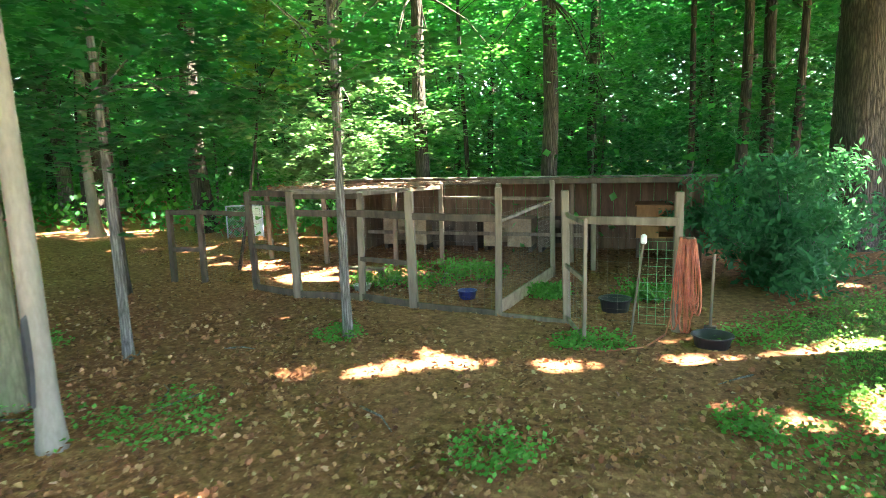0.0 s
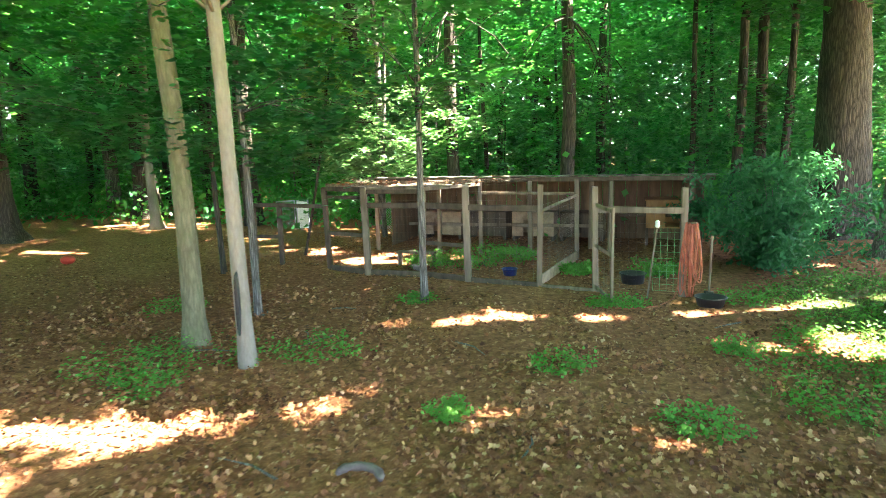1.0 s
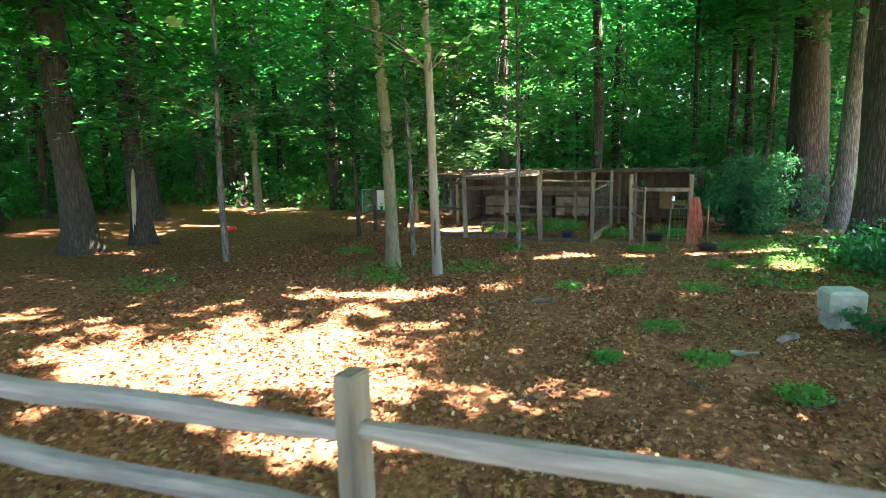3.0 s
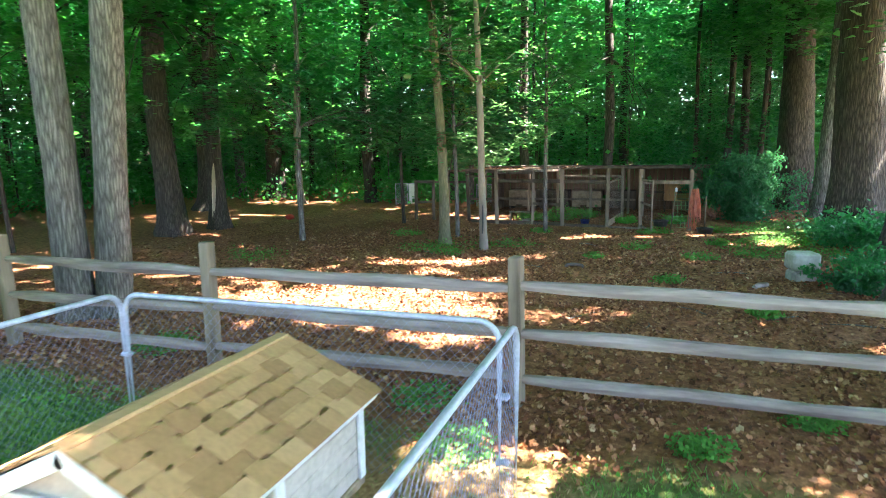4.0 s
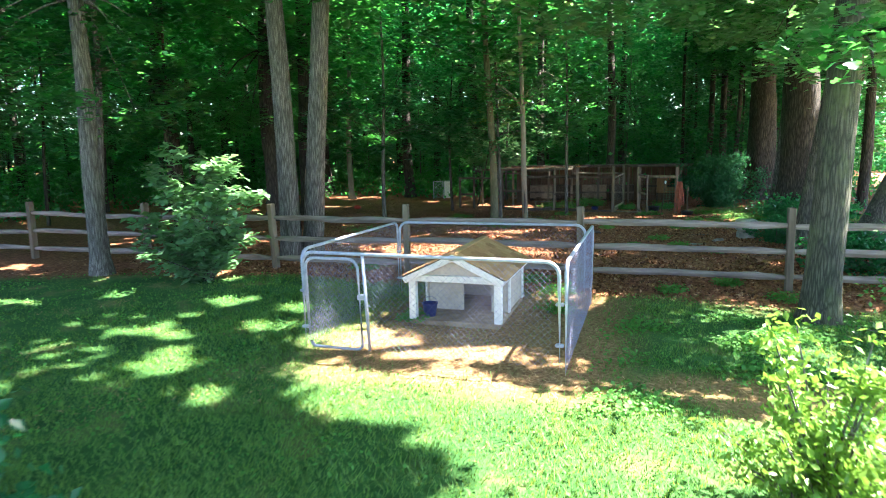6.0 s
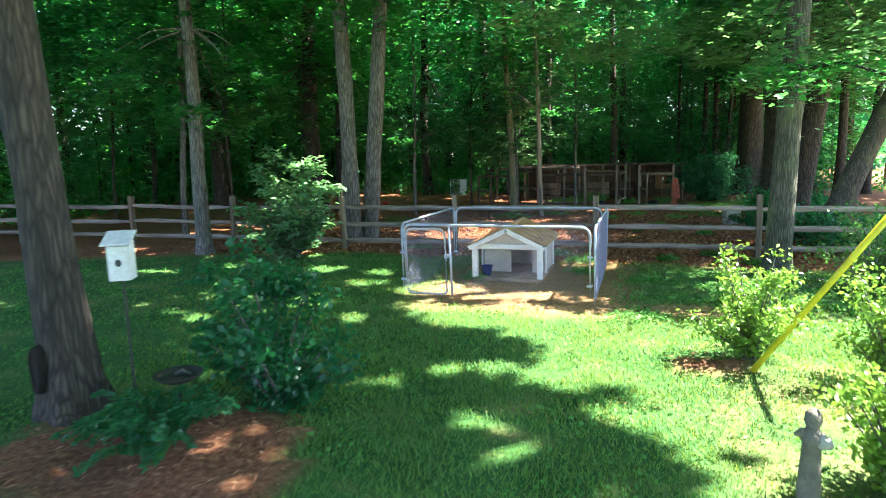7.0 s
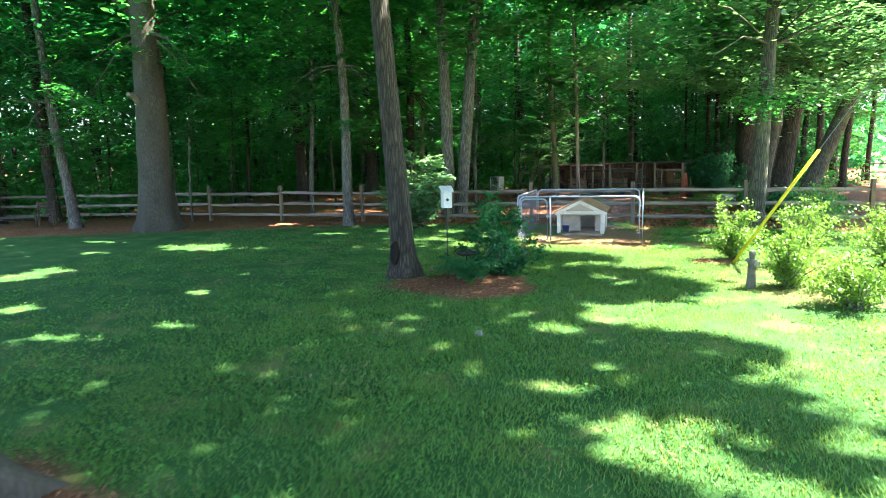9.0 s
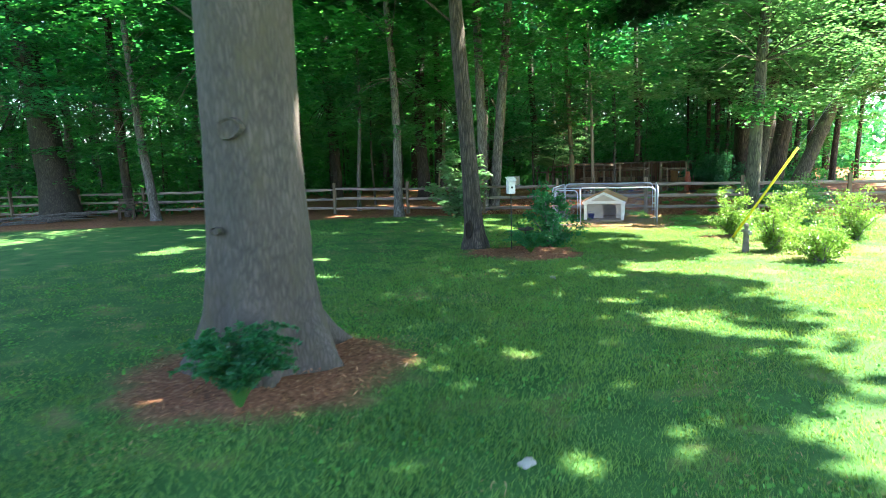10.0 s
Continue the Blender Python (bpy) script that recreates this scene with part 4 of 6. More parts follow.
front = pen_panel(0.05, 0.0, -2.0, True, tilt=5)
pen_panel(0.01, 3.05, 0)
pen_panel(-0.03, 0.02, 90)
pen_panel(3.15, -0.21, 90, wide=3.26)
g = Geo()
g.tube([(0.8, 0, 0.02), (0.8, 0, PEN_H - 0.01)], 0.02, 8)
part("gate_post", g, GALV, front, smooth=True)
g = Geo()
round_frame(g, 0.68, 1.1, 0.018, 0.12)
gate = part("gate", g, GALV, pen, smooth=True)
gate.matrix_basis = pose(0.08, -0.03, 0.04, 3.5)
g = Geo()
chain_link(g, 0.02, 0.66, 0.02, 1.08)
part("wire_mesh", g, WIRE, gate)
g = Geo()
g.box((0.66, -0.03, 0.62), (0.75, 0.03, 0.68), 0.008)
g.tube([(0.70, -0.035, 0.58), (0.70, -0.035, 0.74)], 0.008, 6)
part("latch", g, GALV, gate)
for cx, cy in ((-0.01, 0), (3.06, 0), (-0.01, 3.05), (3.06, 3.05)):
    for z in (0.25, 0.7):
        g = Geo()
        g.box((cx - 0.045, cy - 0.03, z), (cx + 0.045, cy + 0.03, z + 0.035), 0.01)
        part("clamp", g, GALV, pen)


# ---- dog house with a porch ----
dog_house = thing("dog_house", "white-trimmed wooden dog house with a shingled gable roof and porch", "dog house", (-1.57, 1.33, 0))
HX, DEEP, EAVE, RIDGE = 0.60, 1.65, 0.665, 1.0
g = Geo()
g.box((-HX - 0.02, -0.03, 0.0), (HX + 0.02, DEEP, 0.07), 0.01)
part("floor", g, FLOOR_WOOD, dog_house)
g = Geo()
y0 = 0.62
for k in range(5):
    z = 0.07 + 0.11 * k
    for s in (-1, 1):
        g.box((s * HX, y0, z), (s * (HX - 0.03 + 0.008 * (k % 2)), DEEP - 0.02, z + 0.107), 0.004)
g.box((-HX + 0.03, DEEP - 0.05, 0.07), (HX - 0.03, DEEP - 0.02, 0.62), 0.003)
g.box((-HX + 0.03, y0, 0.07), (-0.05, y0 + 0.03, 0.62), 0.003)
g.box((0.36, y0, 0.07), (HX - 0.03, y0 + 0.03, 0.62), 0.003)
g.box((-0.05, y0, 0.5), (0.36, y0 + 0.03, 0.62), 0.003)
part("wall", g, SIDING, dog_house, "pale grey board walls with a doorway")
for s in (-1, 1):
    g = Geo()
    g.box((s * HX - 0.05, -0.02, 0.07), (s * HX + 0.05, 0.08, EAVE - 0.04), 0.006)
    part("porch_post", g, WHITE, dog_house)
    g = Geo()
    g.box((s * (HX + 0.005), y0 - 0.02, 0.07), (s * (HX + 0.03), y0 + 0.06, EAVE), 0.004)
    part("corner_board", g, WHITE, dog_house)
    g = Geo()
    g.box((s * (HX + 0.005), DEEP - 0.08, 0.07), (s * (HX + 0.03), DEEP - 0.01, EAVE), 0.004)
    part("corner_board", g, WHITE, dog_house)
g = Geo()
g.box((-HX - 0.06, -0.03, EAVE - 0.06), (HX + 0.06, 0.02, EAVE + 0.03), 0.006)
part("porch_beam", g, WHITE, dog_house)
g = Geo()
g.add([(-0.58, 0.01, EAVE + 0.02), (0.58, 0.01, EAVE + 0.02), (0, 0.01, RIDGE - 0.034), (-0.58, 0.05, EAVE + 0.02), (0.58, 0.05, EAVE + 0.02), (0, 0.05, RIDGE - 0.034)],
      [(0, 1, 2), (5, 4, 3), (0, 3, 4, 1), (1, 4, 5, 2), (2, 5, 3, 0)])
part("gable", g, SIDING, dog_house)
slope = math.atan2(RIDGE - EAVE, HX + 0.1)
run = math.hypot(RIDGE - EAVE, HX + 0.1)
for s in (-1, 1):
    g = Geo()
    m = Matrix.Translation((0, 0, RIDGE)) @ (pose(0, 0, 0, 0, math.degrees(slope), 0) if s > 0 else pose(0, 0, 0, 0, -math.degrees(slope), 0) @ Matrix.Diagonal((-1, 1, 1, 1)))
    g.box((0.0, -0.07, -0.03), (run, DEEP + 0.04, -0.004), 0.004, m)
    roof = part("roof_deck", g, WOOD_DARK, dog_house)
    g = Geo()
    g.box((0.0, -0.095, -0.085), (run + 0.01, -0.07, 0.002), 0.004, m)
    part("rake_board", g, WHITE, dog_house)
    g = Geo()
    g.box((run, -0.09, -0.05), (run + 0.02, DEEP + 0.05, 0.0), 0.004, m)
    part("eave_board", g, WHITE, dog_house)
    rows, cols = 6, 9
    for i in range(rows):
        for j in range(-1, cols):
            w = (DEEP + 0.13) / cols
            a = max(-0.09, -0.09 + w * (j + 0.5 * (i % 2) + 0.12 * math.sin(3.1 * i + j)))
            e = min(DEEP + 0.05, -0.09 + w * (j + 1 + 0.5 * (i % 2) + 0.12 * math.sin(3.1 * i + j + 1)) - 0.004)
            if e - a < 0.02:
                continue
            g = Geo()
            lo, hi = run * i / rows, run * (i + 1) / rows + 0.03
            g.box((lo, a, 0.000 + 0.003 * (j % 2)), (hi, e, 0.012 + 0.004 * ((i + j) % 2)), 0.0, m @ pose(0, 0, 0.004, 0, -1.2, 0))
            part("shingle", g, SHINGLE, roof)
g = Geo()
g.box((-0.05, -0.08, RIDGE - 0.005), (0.05, DEEP + 0.04, RIDGE + 0.022), 0.01)
part("ridge_cap", g, SHINGLE, dog_house)

bowl = thing("water_bowl", "blue plastic bucket on the porch of the dog house", "bucket", (-2.0, 1.55, 0.07))
g = Geo()
g.lathe([(0.0, 0.0), (0.08, 0.0), (0.105, 0.17), (0.115, 0.17), (0.115, 0.185), (0.1, 0.185), (0.075, 0.02), (0.0, 0.02)], 20)
part("body", g, BLUE, bowl, smooth=True)
g = Geo()
g.tube([(0.11 * math.cos(a), 0.02, 0.17 + 0.1 * math.sin(a)) for a in np.linspace(0, math.pi, 9)], 0.004, 5)
part("handle", g, WIRE, bowl)


# ---- the kennel in the wood ----
def post(x, y, h, parent, w=0.09, skin=WOOD_POST, low=-0.1):
    g = Geo()
    g.box((-w / 2, -w / 2, low), (w / 2, w / 2, h), 0.008, pose(x, y, 0, rng.normal() * 0.7, rng.normal() * 0.7, 8 + rng.normal() * 4))
    return part("post", g, skin, parent)


def board(name, a, b, w, thick, parent, skin=WOOD_POST):
    """A level or sloping board on edge from a to b."""
    a, b = Vector(a), Vector(b)
    g = Geo()
    m = Matrix.Translation(a) @ (b - a).to_track_quat("X", "Z").to_matrix().to_4x4()
    g.box((0, -thick / 2, -w / 2), ((b - a).length, thick / 2, w / 2), 0.006, m)
    return part(name, g, skin, parent)


def wire_grid(g, a, b, h0, h1, step=0.1, wire=0.0016, stepz=None):
    """Welded wire mesh on the upright plane from a to b."""
    a, b = Vector((*a, 0)), Vector((*b, 0))
    n, m = max(2, int((b - a).length / step)), max(2, int((h1 - h0) / (stepz or step)))
    for k in range(n + 1):
        p = a.lerp(b, k / n)
        g.tube([p + Vector((0, 0, h0)), p + Vector((0, 0, h1))], wire, 3, caps=False)
    for k in range(m + 1):
        z = h0 + (h1 - h0) * k / m
        g.tube([a + Vector((0, 0, z)), b + Vector((0, 0, z))], wire, 3, caps=False)


kennel = thing("kennel_run", "weathered wooden post-and-rail dog run with wire mesh sides", "dog run")
K = [(-6.72, 18.95, 1.35), (-6.12, 19.05, 1.35), (-4.77, 18.73, 1.69), (-3.75, 18.4, 1.7), (-2.61, 18.42, 1.68), (-1.65, 18.16, 1.71), (-0.33, 17.96, 1.76), (0.62, 17.78, 1.73), (1.93, 17.67, 1.71)]
for n, (x, y, h) in enumerate(K):
    post(x, y, h, kennel, 0.12 if n in (3, 5) else 0.095, WOOD_POST if n > 2 else WOOD_DARK)
at = lambda n, z, dy=-0.02: (K[n][0], K[n][1] + dy, z)
for i, j, z, w, skin in ((0, 1, 1.3, 0.09, WOOD_DARK), (0, 1, 0.62, 0.08, WOOD_DARK), (1, 2, 1.3, 0.08, WOOD_DARK), (2, 3, 1.66, 0.09, WOOD_DARK), (2, 3, 1.5, 0.06, WOOD_DARK), (2, 3, 0.77, 0.08, WOOD_DARK), (3, 4, 1.62, 0.08, WOOD_DARK),
                         (3, 4, 1.36, 0.1, WOOD_DARK), (4, 5, 1.36, 0.11, WOOD_DARK), (4, 5, 0.66, 0.07, WOOD_DARK), (5, 6, 1.35, 0.1, WOOD_DARK), (7, 8, 1.36, 0.1, WOOD_POST),
                         (2, 3, 0.05, 0.12, WOOD_DARK), (3, 4, 0.05, 0.12, WOOD_DARK), (4, 5, 0.05, 0.12, WOOD_DARK), (5, 6, 0.04, 0.1, WOOD_DARK), (6, 7, 0.03, 0.07, WOOD_POST)):
    board("rail", at(i, z), at(j, z), w, 0.04, kennel, skin)
for i, j in ((0, 1), (1, 2), (2, 3), (3, 4), (4, 5), (5, 6)):
    g = Geo()
    wire_grid(g, K[i][:2], K[j][:2], 0.08, min(K[i][2], K[j][2]) - 0.08, 0.1, 0.0013, 0.15)
    part("wire_mesh", g, WIRE_RUST, kennel)
g = Geo()
wire_grid(g, (1.5, 17.68), (1.9, 17.66), 0.1, 1.12, 0.1, 0.003, 0.1)
part("green_mesh", g, WIRE_GREEN, kennel, "green coated wire mesh")
g = Geo()
wire_grid(g, K[7][:2], (1.5, 17.68), 0.1, 1.3, 0.12, 0.0012, 0.15)
part("wire_mesh", g, WIRE_RUST, kennel)
# inner posts, partition and beams
INNER = [(-6.4, 21.6, 1.55), (-4.9, 21.4, 1.62), (-3.3, 21.4, 1.66), (-2.23, 21.2, 1.68), (-1.1, 21.3, 1.66), (-0.02, 20.85, 1.72), (0.12, 22.4, 1.7), (0.62, 21.6, 1.74), (2.25, 21.6, 1.74)]
for x, y, h in INNER:
    post(x, y, h, kennel, 0.09)
part_line = [(-0.33, 17.98), (-0.02, 20.8)]
board("rail", (-0.33, 18.0, 1.3), (-0.02, 20.8, 1.38), 0.05, 0.03, kennel)
board("base_board", (-0.33, 18.0, 0.1), (-0.02, 20.8, 0.1), 0.2, 0.03, kennel, FLOOR_WOOD)
g = Geo()
wire_grid(g, *part_line, 0.2, 1.4, 0.08, 0.0013, 0.08)
part("wire_mesh", g, WIRE_RUST, kennel)
for x0, x1 in ((0, 2), (1, 3), (2, 3)):
    board("beam", (K[2 + x0][0], K[2 + x0][1], 1.66), (INNER[x1][0], INNER[x1][1], 1.6), 0.07, 0.04, kennel, WOOD_POST)
board("beam", (-6.4, 21.6, 1.58), (-2.23, 21.2, 1.68), 0.08, 0.04, kennel)
board("beam", (-2.23, 21.2, 1.4), (-0.02, 20.85, 1.4), 0.06, 0.04, kennel)
# wire roof over the runs, with leaves lying on it
g = Geo()
for k in range(15):
    u = k / 14
    p, q = Vector((-4.8 + 3.1 * u, 18.7 - 0.5 * u, 1.72)), Vector((-6.3 + 5.2 * u, 22.6 - 0.6 * u, 1.72))
    g = Geo()
    g.tube([p, p.lerp(q, 0.5) - Vector((0, 0, 0.07)), q], 0.0012, 3, caps=False)
    part("roof_wire", g, WIRE_RUST, kennel)
for k in range(18):
    u = k / 17
    p, q = Vector((-4.8, 18.7, 1.72)).lerp(Vector((-6.3, 22.6, 1.72)), u), Vector((-1.7, 18.2, 1.72)).lerp(Vector((-1.1, 22.0, 1.72)), u)
    g = Geo()
    g.tube([p, p.lerp(q, 0.5) - Vector((0, 0, 0.07 * math.sin(3.1 * u))), q], 0.0012, 3, caps=False)
    part("roof_wire", g, WIRE_RUST, kennel)
u, w = rng.random(130), rng.random(130)
p = np.stack([-4.8 - 1.5 * w + u * (3.1 + 2.1 * w), 18.7 + 3.9 * w - u * 0.5, 1.735 - 0.06 * np.sin(3.1 * u) * np.sin(3.1 * w) + 0.015 * rng.random(130)], 1)
vs, fs = leaf_mesh(p, 0.09 * rng.uniform(0.6, 1.3, 130), 0.85, 0.4, 0.15)
litter = quick("roof_litter", vs, fs, DRY)
tagged(litter, "dry brown leaves lying on the wire roof", "leaves", kind="stuff")

# open gate leaf
gate = thing("run_gate", "open wooden gate leaf of the dog run, with wire", "gate", (0.6, 17.72, 0))
end = Vector((0.32, -0.76, 0))
g = Geo()
g.box((-0.02, -0.02, 0.04), (0.02, 0.02, 1.46), 0.005, pose(end.x, end.y, 0, 0, 0, 23))
part("stile", g, WOOD_POST, gate)
for z in (1.4, 0.75, 0.08):
    board("rail", (0.02, -0.04, z + 0.04), (end.x, end.y, z), 0.06, 0.03, gate)
g = Geo()
wire_grid(g, (0.02, -0.05), end[:2], 0.1, 1.4, 0.1, 0.0012, 0.15)
part("wire_mesh", g, WIRE_RUST, gate)

# shed with a low roof
shed = thing("kennel_shed", "long low open-fronted kennel shed with a board back wall", "shed")
SHED_L, SHED_R, SY, BY = -4.9, 2.55, 21.75, 24.3
for k in range(26):
    x0 = SHED_L + (SHED_R - SHED_L) * k / 26
    x1 = SHED_L + (SHED_R - SHED_L) * (k + 1) / 26 - 0.012
    g = Geo()
    g.box((x0, BY, -0.02), (x1, BY + 0.025 + 0.006 * (k % 2), 1.6), 0.003)
    part("wall_board", g, WOOD_SHED, shed)
for x in (SHED_L, SHED_R - 0.03):
    g = Geo()
    g.box((x, SY + 0.5, -0.02), (x + 0.03, BY - 0.004, 1.6), 0.004)
    part("side_wall", g, WOOD_SHED, shed)
g = Geo()
n = 60
vs, fs = [], []
for k in range(n + 1):
    x = SHED_L - 0.15 + (SHED_R - SHED_L + 0.35) * k / n
    dz = 0.012 * math.sin(k * 1.9)
    vs += [(x, SY - 0.25, 1.76 + dz), (x, BY + 0.2, 1.66 + dz), (x, SY - 0.25, 1.745 + dz), (x, BY + 0.2, 1.645 + dz)]
for k in range(n):
    a = 4 * k
    fs += [(a, a + 4, a + 5, a + 1), (a + 2, a + 3, a + 7, a + 6), (a, a + 2, a + 6, a + 4), (a + 1, a + 5, a + 7, a + 3)]
g.add(vs, fs)
part("roof", g, ROOF_METAL, shed)
board("fascia", (SHED_L - 0.1, SY - 0.22, 1.68), (SHED_R + 0.15, SY - 0.22, 1.68), 0.1, 0.03, shed, WOOD_DARK)
for k in range(6):
    x = SHED_L + 0.3 + 1.4 * k
    board("rafter", (x, SY - 0.2, 1.69), (x, BY, 1.6), 0.08, 0.04, shed, WOOD_DARK)
board("sill", (SHED_L, 23.4, 0.42), (0.35, 23.4, 0.42), 0.08, 0.03, shed)
board("sill", (0.6, 23.3, 0.72), (2.5, 23.3, 0.72), 0.08, 0.03, shed, WOOD_DARK)
for k in range(4):
    x = -4.5 + 1.25 * k
    box = thing("sleeping_box", "low plywood sleeping box with a dark doorway, under the shed roof", "dog box", (x, 23.5, 0), group="sleeping boxes")
    g = Geo()
    g.box((0, 0, 0.12), (0.3, 0.03, 0.72), 0.004)
    g.box((0.55, 0, 0.12), (1.1, 0.03, 0.72), 0.004)
    g.box((0.3, 0, 0.55), (0.55, 0.03, 0.72), 0.004)
    g.box((0, 0.03, 0.12), (0.03, 0.75, 0.72), 0.004)
    g.box((1.07, 0.03, 0.12), (1.1, 0.75, 0.72), 0.004)
    g.box((0, -0.03, 0.725), (1.1, 0.75, 0.75), 0.004)
    g.box((0.03, 0.72, 0.12), (1.07, 0.75, 0.72), 0.004)
    part("box_walls", g, WOOD_DARK if k % 2 else FLOOR_WOOD, box)
    for fx in (0.05, 1.05):
        g = Geo()
        g.box((fx - 0.04, 0.02, -0.02), (fx + 0.04, 0.7, 0.12), 0.004)
        part("bearer", g, WOOD_DARK, box)
big_box = thing("dog_box", "tan plywood dog box with an arched doorway, on legs", "dog box", (1.35, 23.1, 0))
Z0, Z1, WB = 0.42, 1.08, 0.86
g = Geo()
arch = [(0.6 + 0.16 * math.cos(a), 0.76 + 0.18 * math.sin(a)) for a in np.linspace(math.pi, 0, 9)]
g.box((0, 0, Z0), (0.44, 0.03, Z1), 0.003)
g.box((0.76, 0, Z0), (WB, 0.03, Z1), 0.003)
for (xa, za), (xb, zb) in zip(arch[:-1], arch[1:]):
    g.add([(xa, 0, za), (xb, 0, zb), (xb, 0, Z1), (xa, 0, Z1), (xa, 0.03, za), (xb, 0.03, zb), (xb, 0.03, Z1), (xa, 0.03, Z1)],
          [(0, 1, 2, 3), (7, 6, 5, 4), (0, 4, 5, 1), (3, 2, 6, 7)])
g.box((0, 0.03, Z0), (0.03, 0.9, Z1), 0.003)
g.box((WB - 0.03, 0.03, Z0), (WB, 0.9, Z1), 0.003)
g.box((-0.03, -0.05, Z1 + 0.003), (WB + 0.03, 0.95, Z1 + 0.03), 0.004)
g.box((0.03, 0.03, Z0), (WB - 0.03, 0.9, Z0 + 0.03), 0.003)
g.box((0.03, 0.87, Z0 + 0.03), (WB - 0.03, 0.9, Z1), 0.003)
part("box_walls", g, WOOD_TAN, big_box)
for x in (0.03, WB - 0.03):
    for y in (0.04, 0.86):
        g = Geo()
        g.box((x - 0.03, y - 0.03, -0.02), (x + 0.03, y + 0.03, Z0), 0.004)
        part("leg", g, WOOD_DARK, big_box)
bench = thing("low_bench", "low rough wooden bench frame inside the run", "bench", (-3.05, 19.55, 0), 2)
g = Geo()
g.box((-0.55, -0.1, 0.26), (0.3, 0.1, 0.3), 0.006)
part("seat", g, WOOD_POST, bench)
for x in (-0.5, 0.25):
    g = Geo()
    g.box((x - 0.03, -0.08, -0.02), (x + 0.03, 0.08, 0.258), 0.004)
    part("leg", g, WOOD_POST, bench)
pan = thing("pan", "pale metal pan on the ground inside the run", "pan", (-2.95, 19.1, 0))
g = Geo()
g.lathe([(0, 0.004), (0.12, 0.0), (0.15, 0.09), (0.165, 0.095), (0.145, 0.095), (0.11, 0.012), (0, 0.012)], 18)
part("body", g, CONCRETE, pan, smooth=True)


# ---- loose things at the kennel ----
def tub(name, label, x, y, r, h, skin):
    o = thing(name, label, "tub", (x, y, 0))
    g = Geo()
    g.lathe([(0, 0.005), (r * 0.8, 0.0), (r * 0.95, h * 0.93), (r * 1.04, h * 0.93), (r * 1.04, h), (r * 0.93, h), (r * 0.78, 0.03), (0, 0.03)], 24)
    part("body", g, skin, o, smooth=True)
    return o


tub("feed_tub", "black rubber feed tub on the dirt inside the run", 1.18, 18.55, 0.22, 0.2, BLACK)
tub("feed_tub", "black rubber tub with a pale rim outside the run", 2.3, 17.2, 0.22, 0.15, BLACK)
tub("feed_tub", "small blue tub on the ground inside the run", -1.05, 18.9, 0.15, 0.13, BLUE)
hose = thing("garden_hose", "orange rubber hose hung in long loops on a post", "hose", (2.03, 17.55, 0))
peg = Geo()
peg.tube([(-0.09, 0.06, 1.17), (0.06, -0.12, 1.2)], 0.015, 6)
part("peg", peg, WOOD_POST, hose)
for k in range(13):
    g = Geo()
    w, off = rng.uniform(0.02, 0.06), -0.075 + 0.15 * k / 12
    drop, sway = 0.05 + 0.45 * rng.random() ** 1.5, 0.6 + 1.3 * rng.random()
    pts = []
    for a in np.linspace(0, 2 * math.pi, 20):
        low = 0.5 - 0.5 * math.cos(a)
        z = 1.19 - (1.19 - drop) * low
        pts.append((off * (1 + 0.45 * low * sway) + w * math.sin(a) * (0.4 + low), -0.03 + off * -0.5 - 0.02 * low + 0.014 * math.sin(2 * a + k), z))
    g.tube(pts, 0.0095, 6)
    part("loop", g, ORANGE, hose, smooth=True)
g = Geo()
g.tube([(-0.16, -0.05, 0.25), (-0.22, -0.1, 0.04), (-0.45, -0.6, 0.02), (-0.9, -0.85, 0.02), (-1.25, -0.75, 0.02), (-1.4, -0.55, 0.02)], 0.0115, 6)
part("tail", g, ORANGE, hose, smooth=True)
stick = thing("tool_handle", "worn wooden tool handle standing by the hose", "tool", (2.31, 17.62, 0))
g = Geo()
g.tube([(0, 0, 0.0), (0.01, 0.02, 0.5), (0.02, 0.05, 0.98)], [0.017, 0.016, 0.018], 8)
part("shaft", g, WOOD_POST, stick)
g = Geo()
g.box((-0.07, -0.015, -0.02), (0.07, 0.015, 0.14), 0.01)
part("blade", g, IRON, stick)
rake = thing("leaning_tool", "long wooden tool with a pale head leaning on the run rail", "tool", (1.42, 17.5, 0))
g = Geo()
g.tube([(0, -0.1, 0), (0.12, 0.05, 1.12)], 0.014, 8)
part("shaft", g, WOOD_POST, rake)
g = Geo()
g.box((0.09, 0.02, 1.1), (0.16, 0.08, 1.22), 0.02)
part("head", g, WHITE, rake)


# ---- stones, block, sticks ----
def rock(name, label, x, y, sx, sy, sz, skin=STONE, seed=1):
    g = Geo()
    n, mrows = 14, 8
    vs, fs = [], []
    for k in range(mrows + 1):
        ph = math.pi * k / mrows
        for i in range(n):
            a = 2 * math.pi * i / n
            d = Vector((math.sin(ph) * math.cos(a), math.sin(ph) * math.sin(a), math.cos(ph)))
            s = 1 + 0.35 * noise.noise(d * 1.3 + Vector((seed, 0, 0)))
            q = [max(-0.75, min(0.75, c)) for c in d * s]
            vs.append((q[0] * sx, q[1] * sy, q[2] * sz + sz * 0.6))
    for k in range(mrows):
        for i in range(n):
            j = (i + 1) % n
            fs.append((k * n + i, (k + 1) * n + i, (k + 1) * n + j, k * n + j))
    g.add(vs, fs)
    o = new(name, g.mesh(name, skin, True))
    o.matrix_basis = pose(x, y, -0.03, 0, 0, 20 * seed)
    return tagged(o, label, "stone")


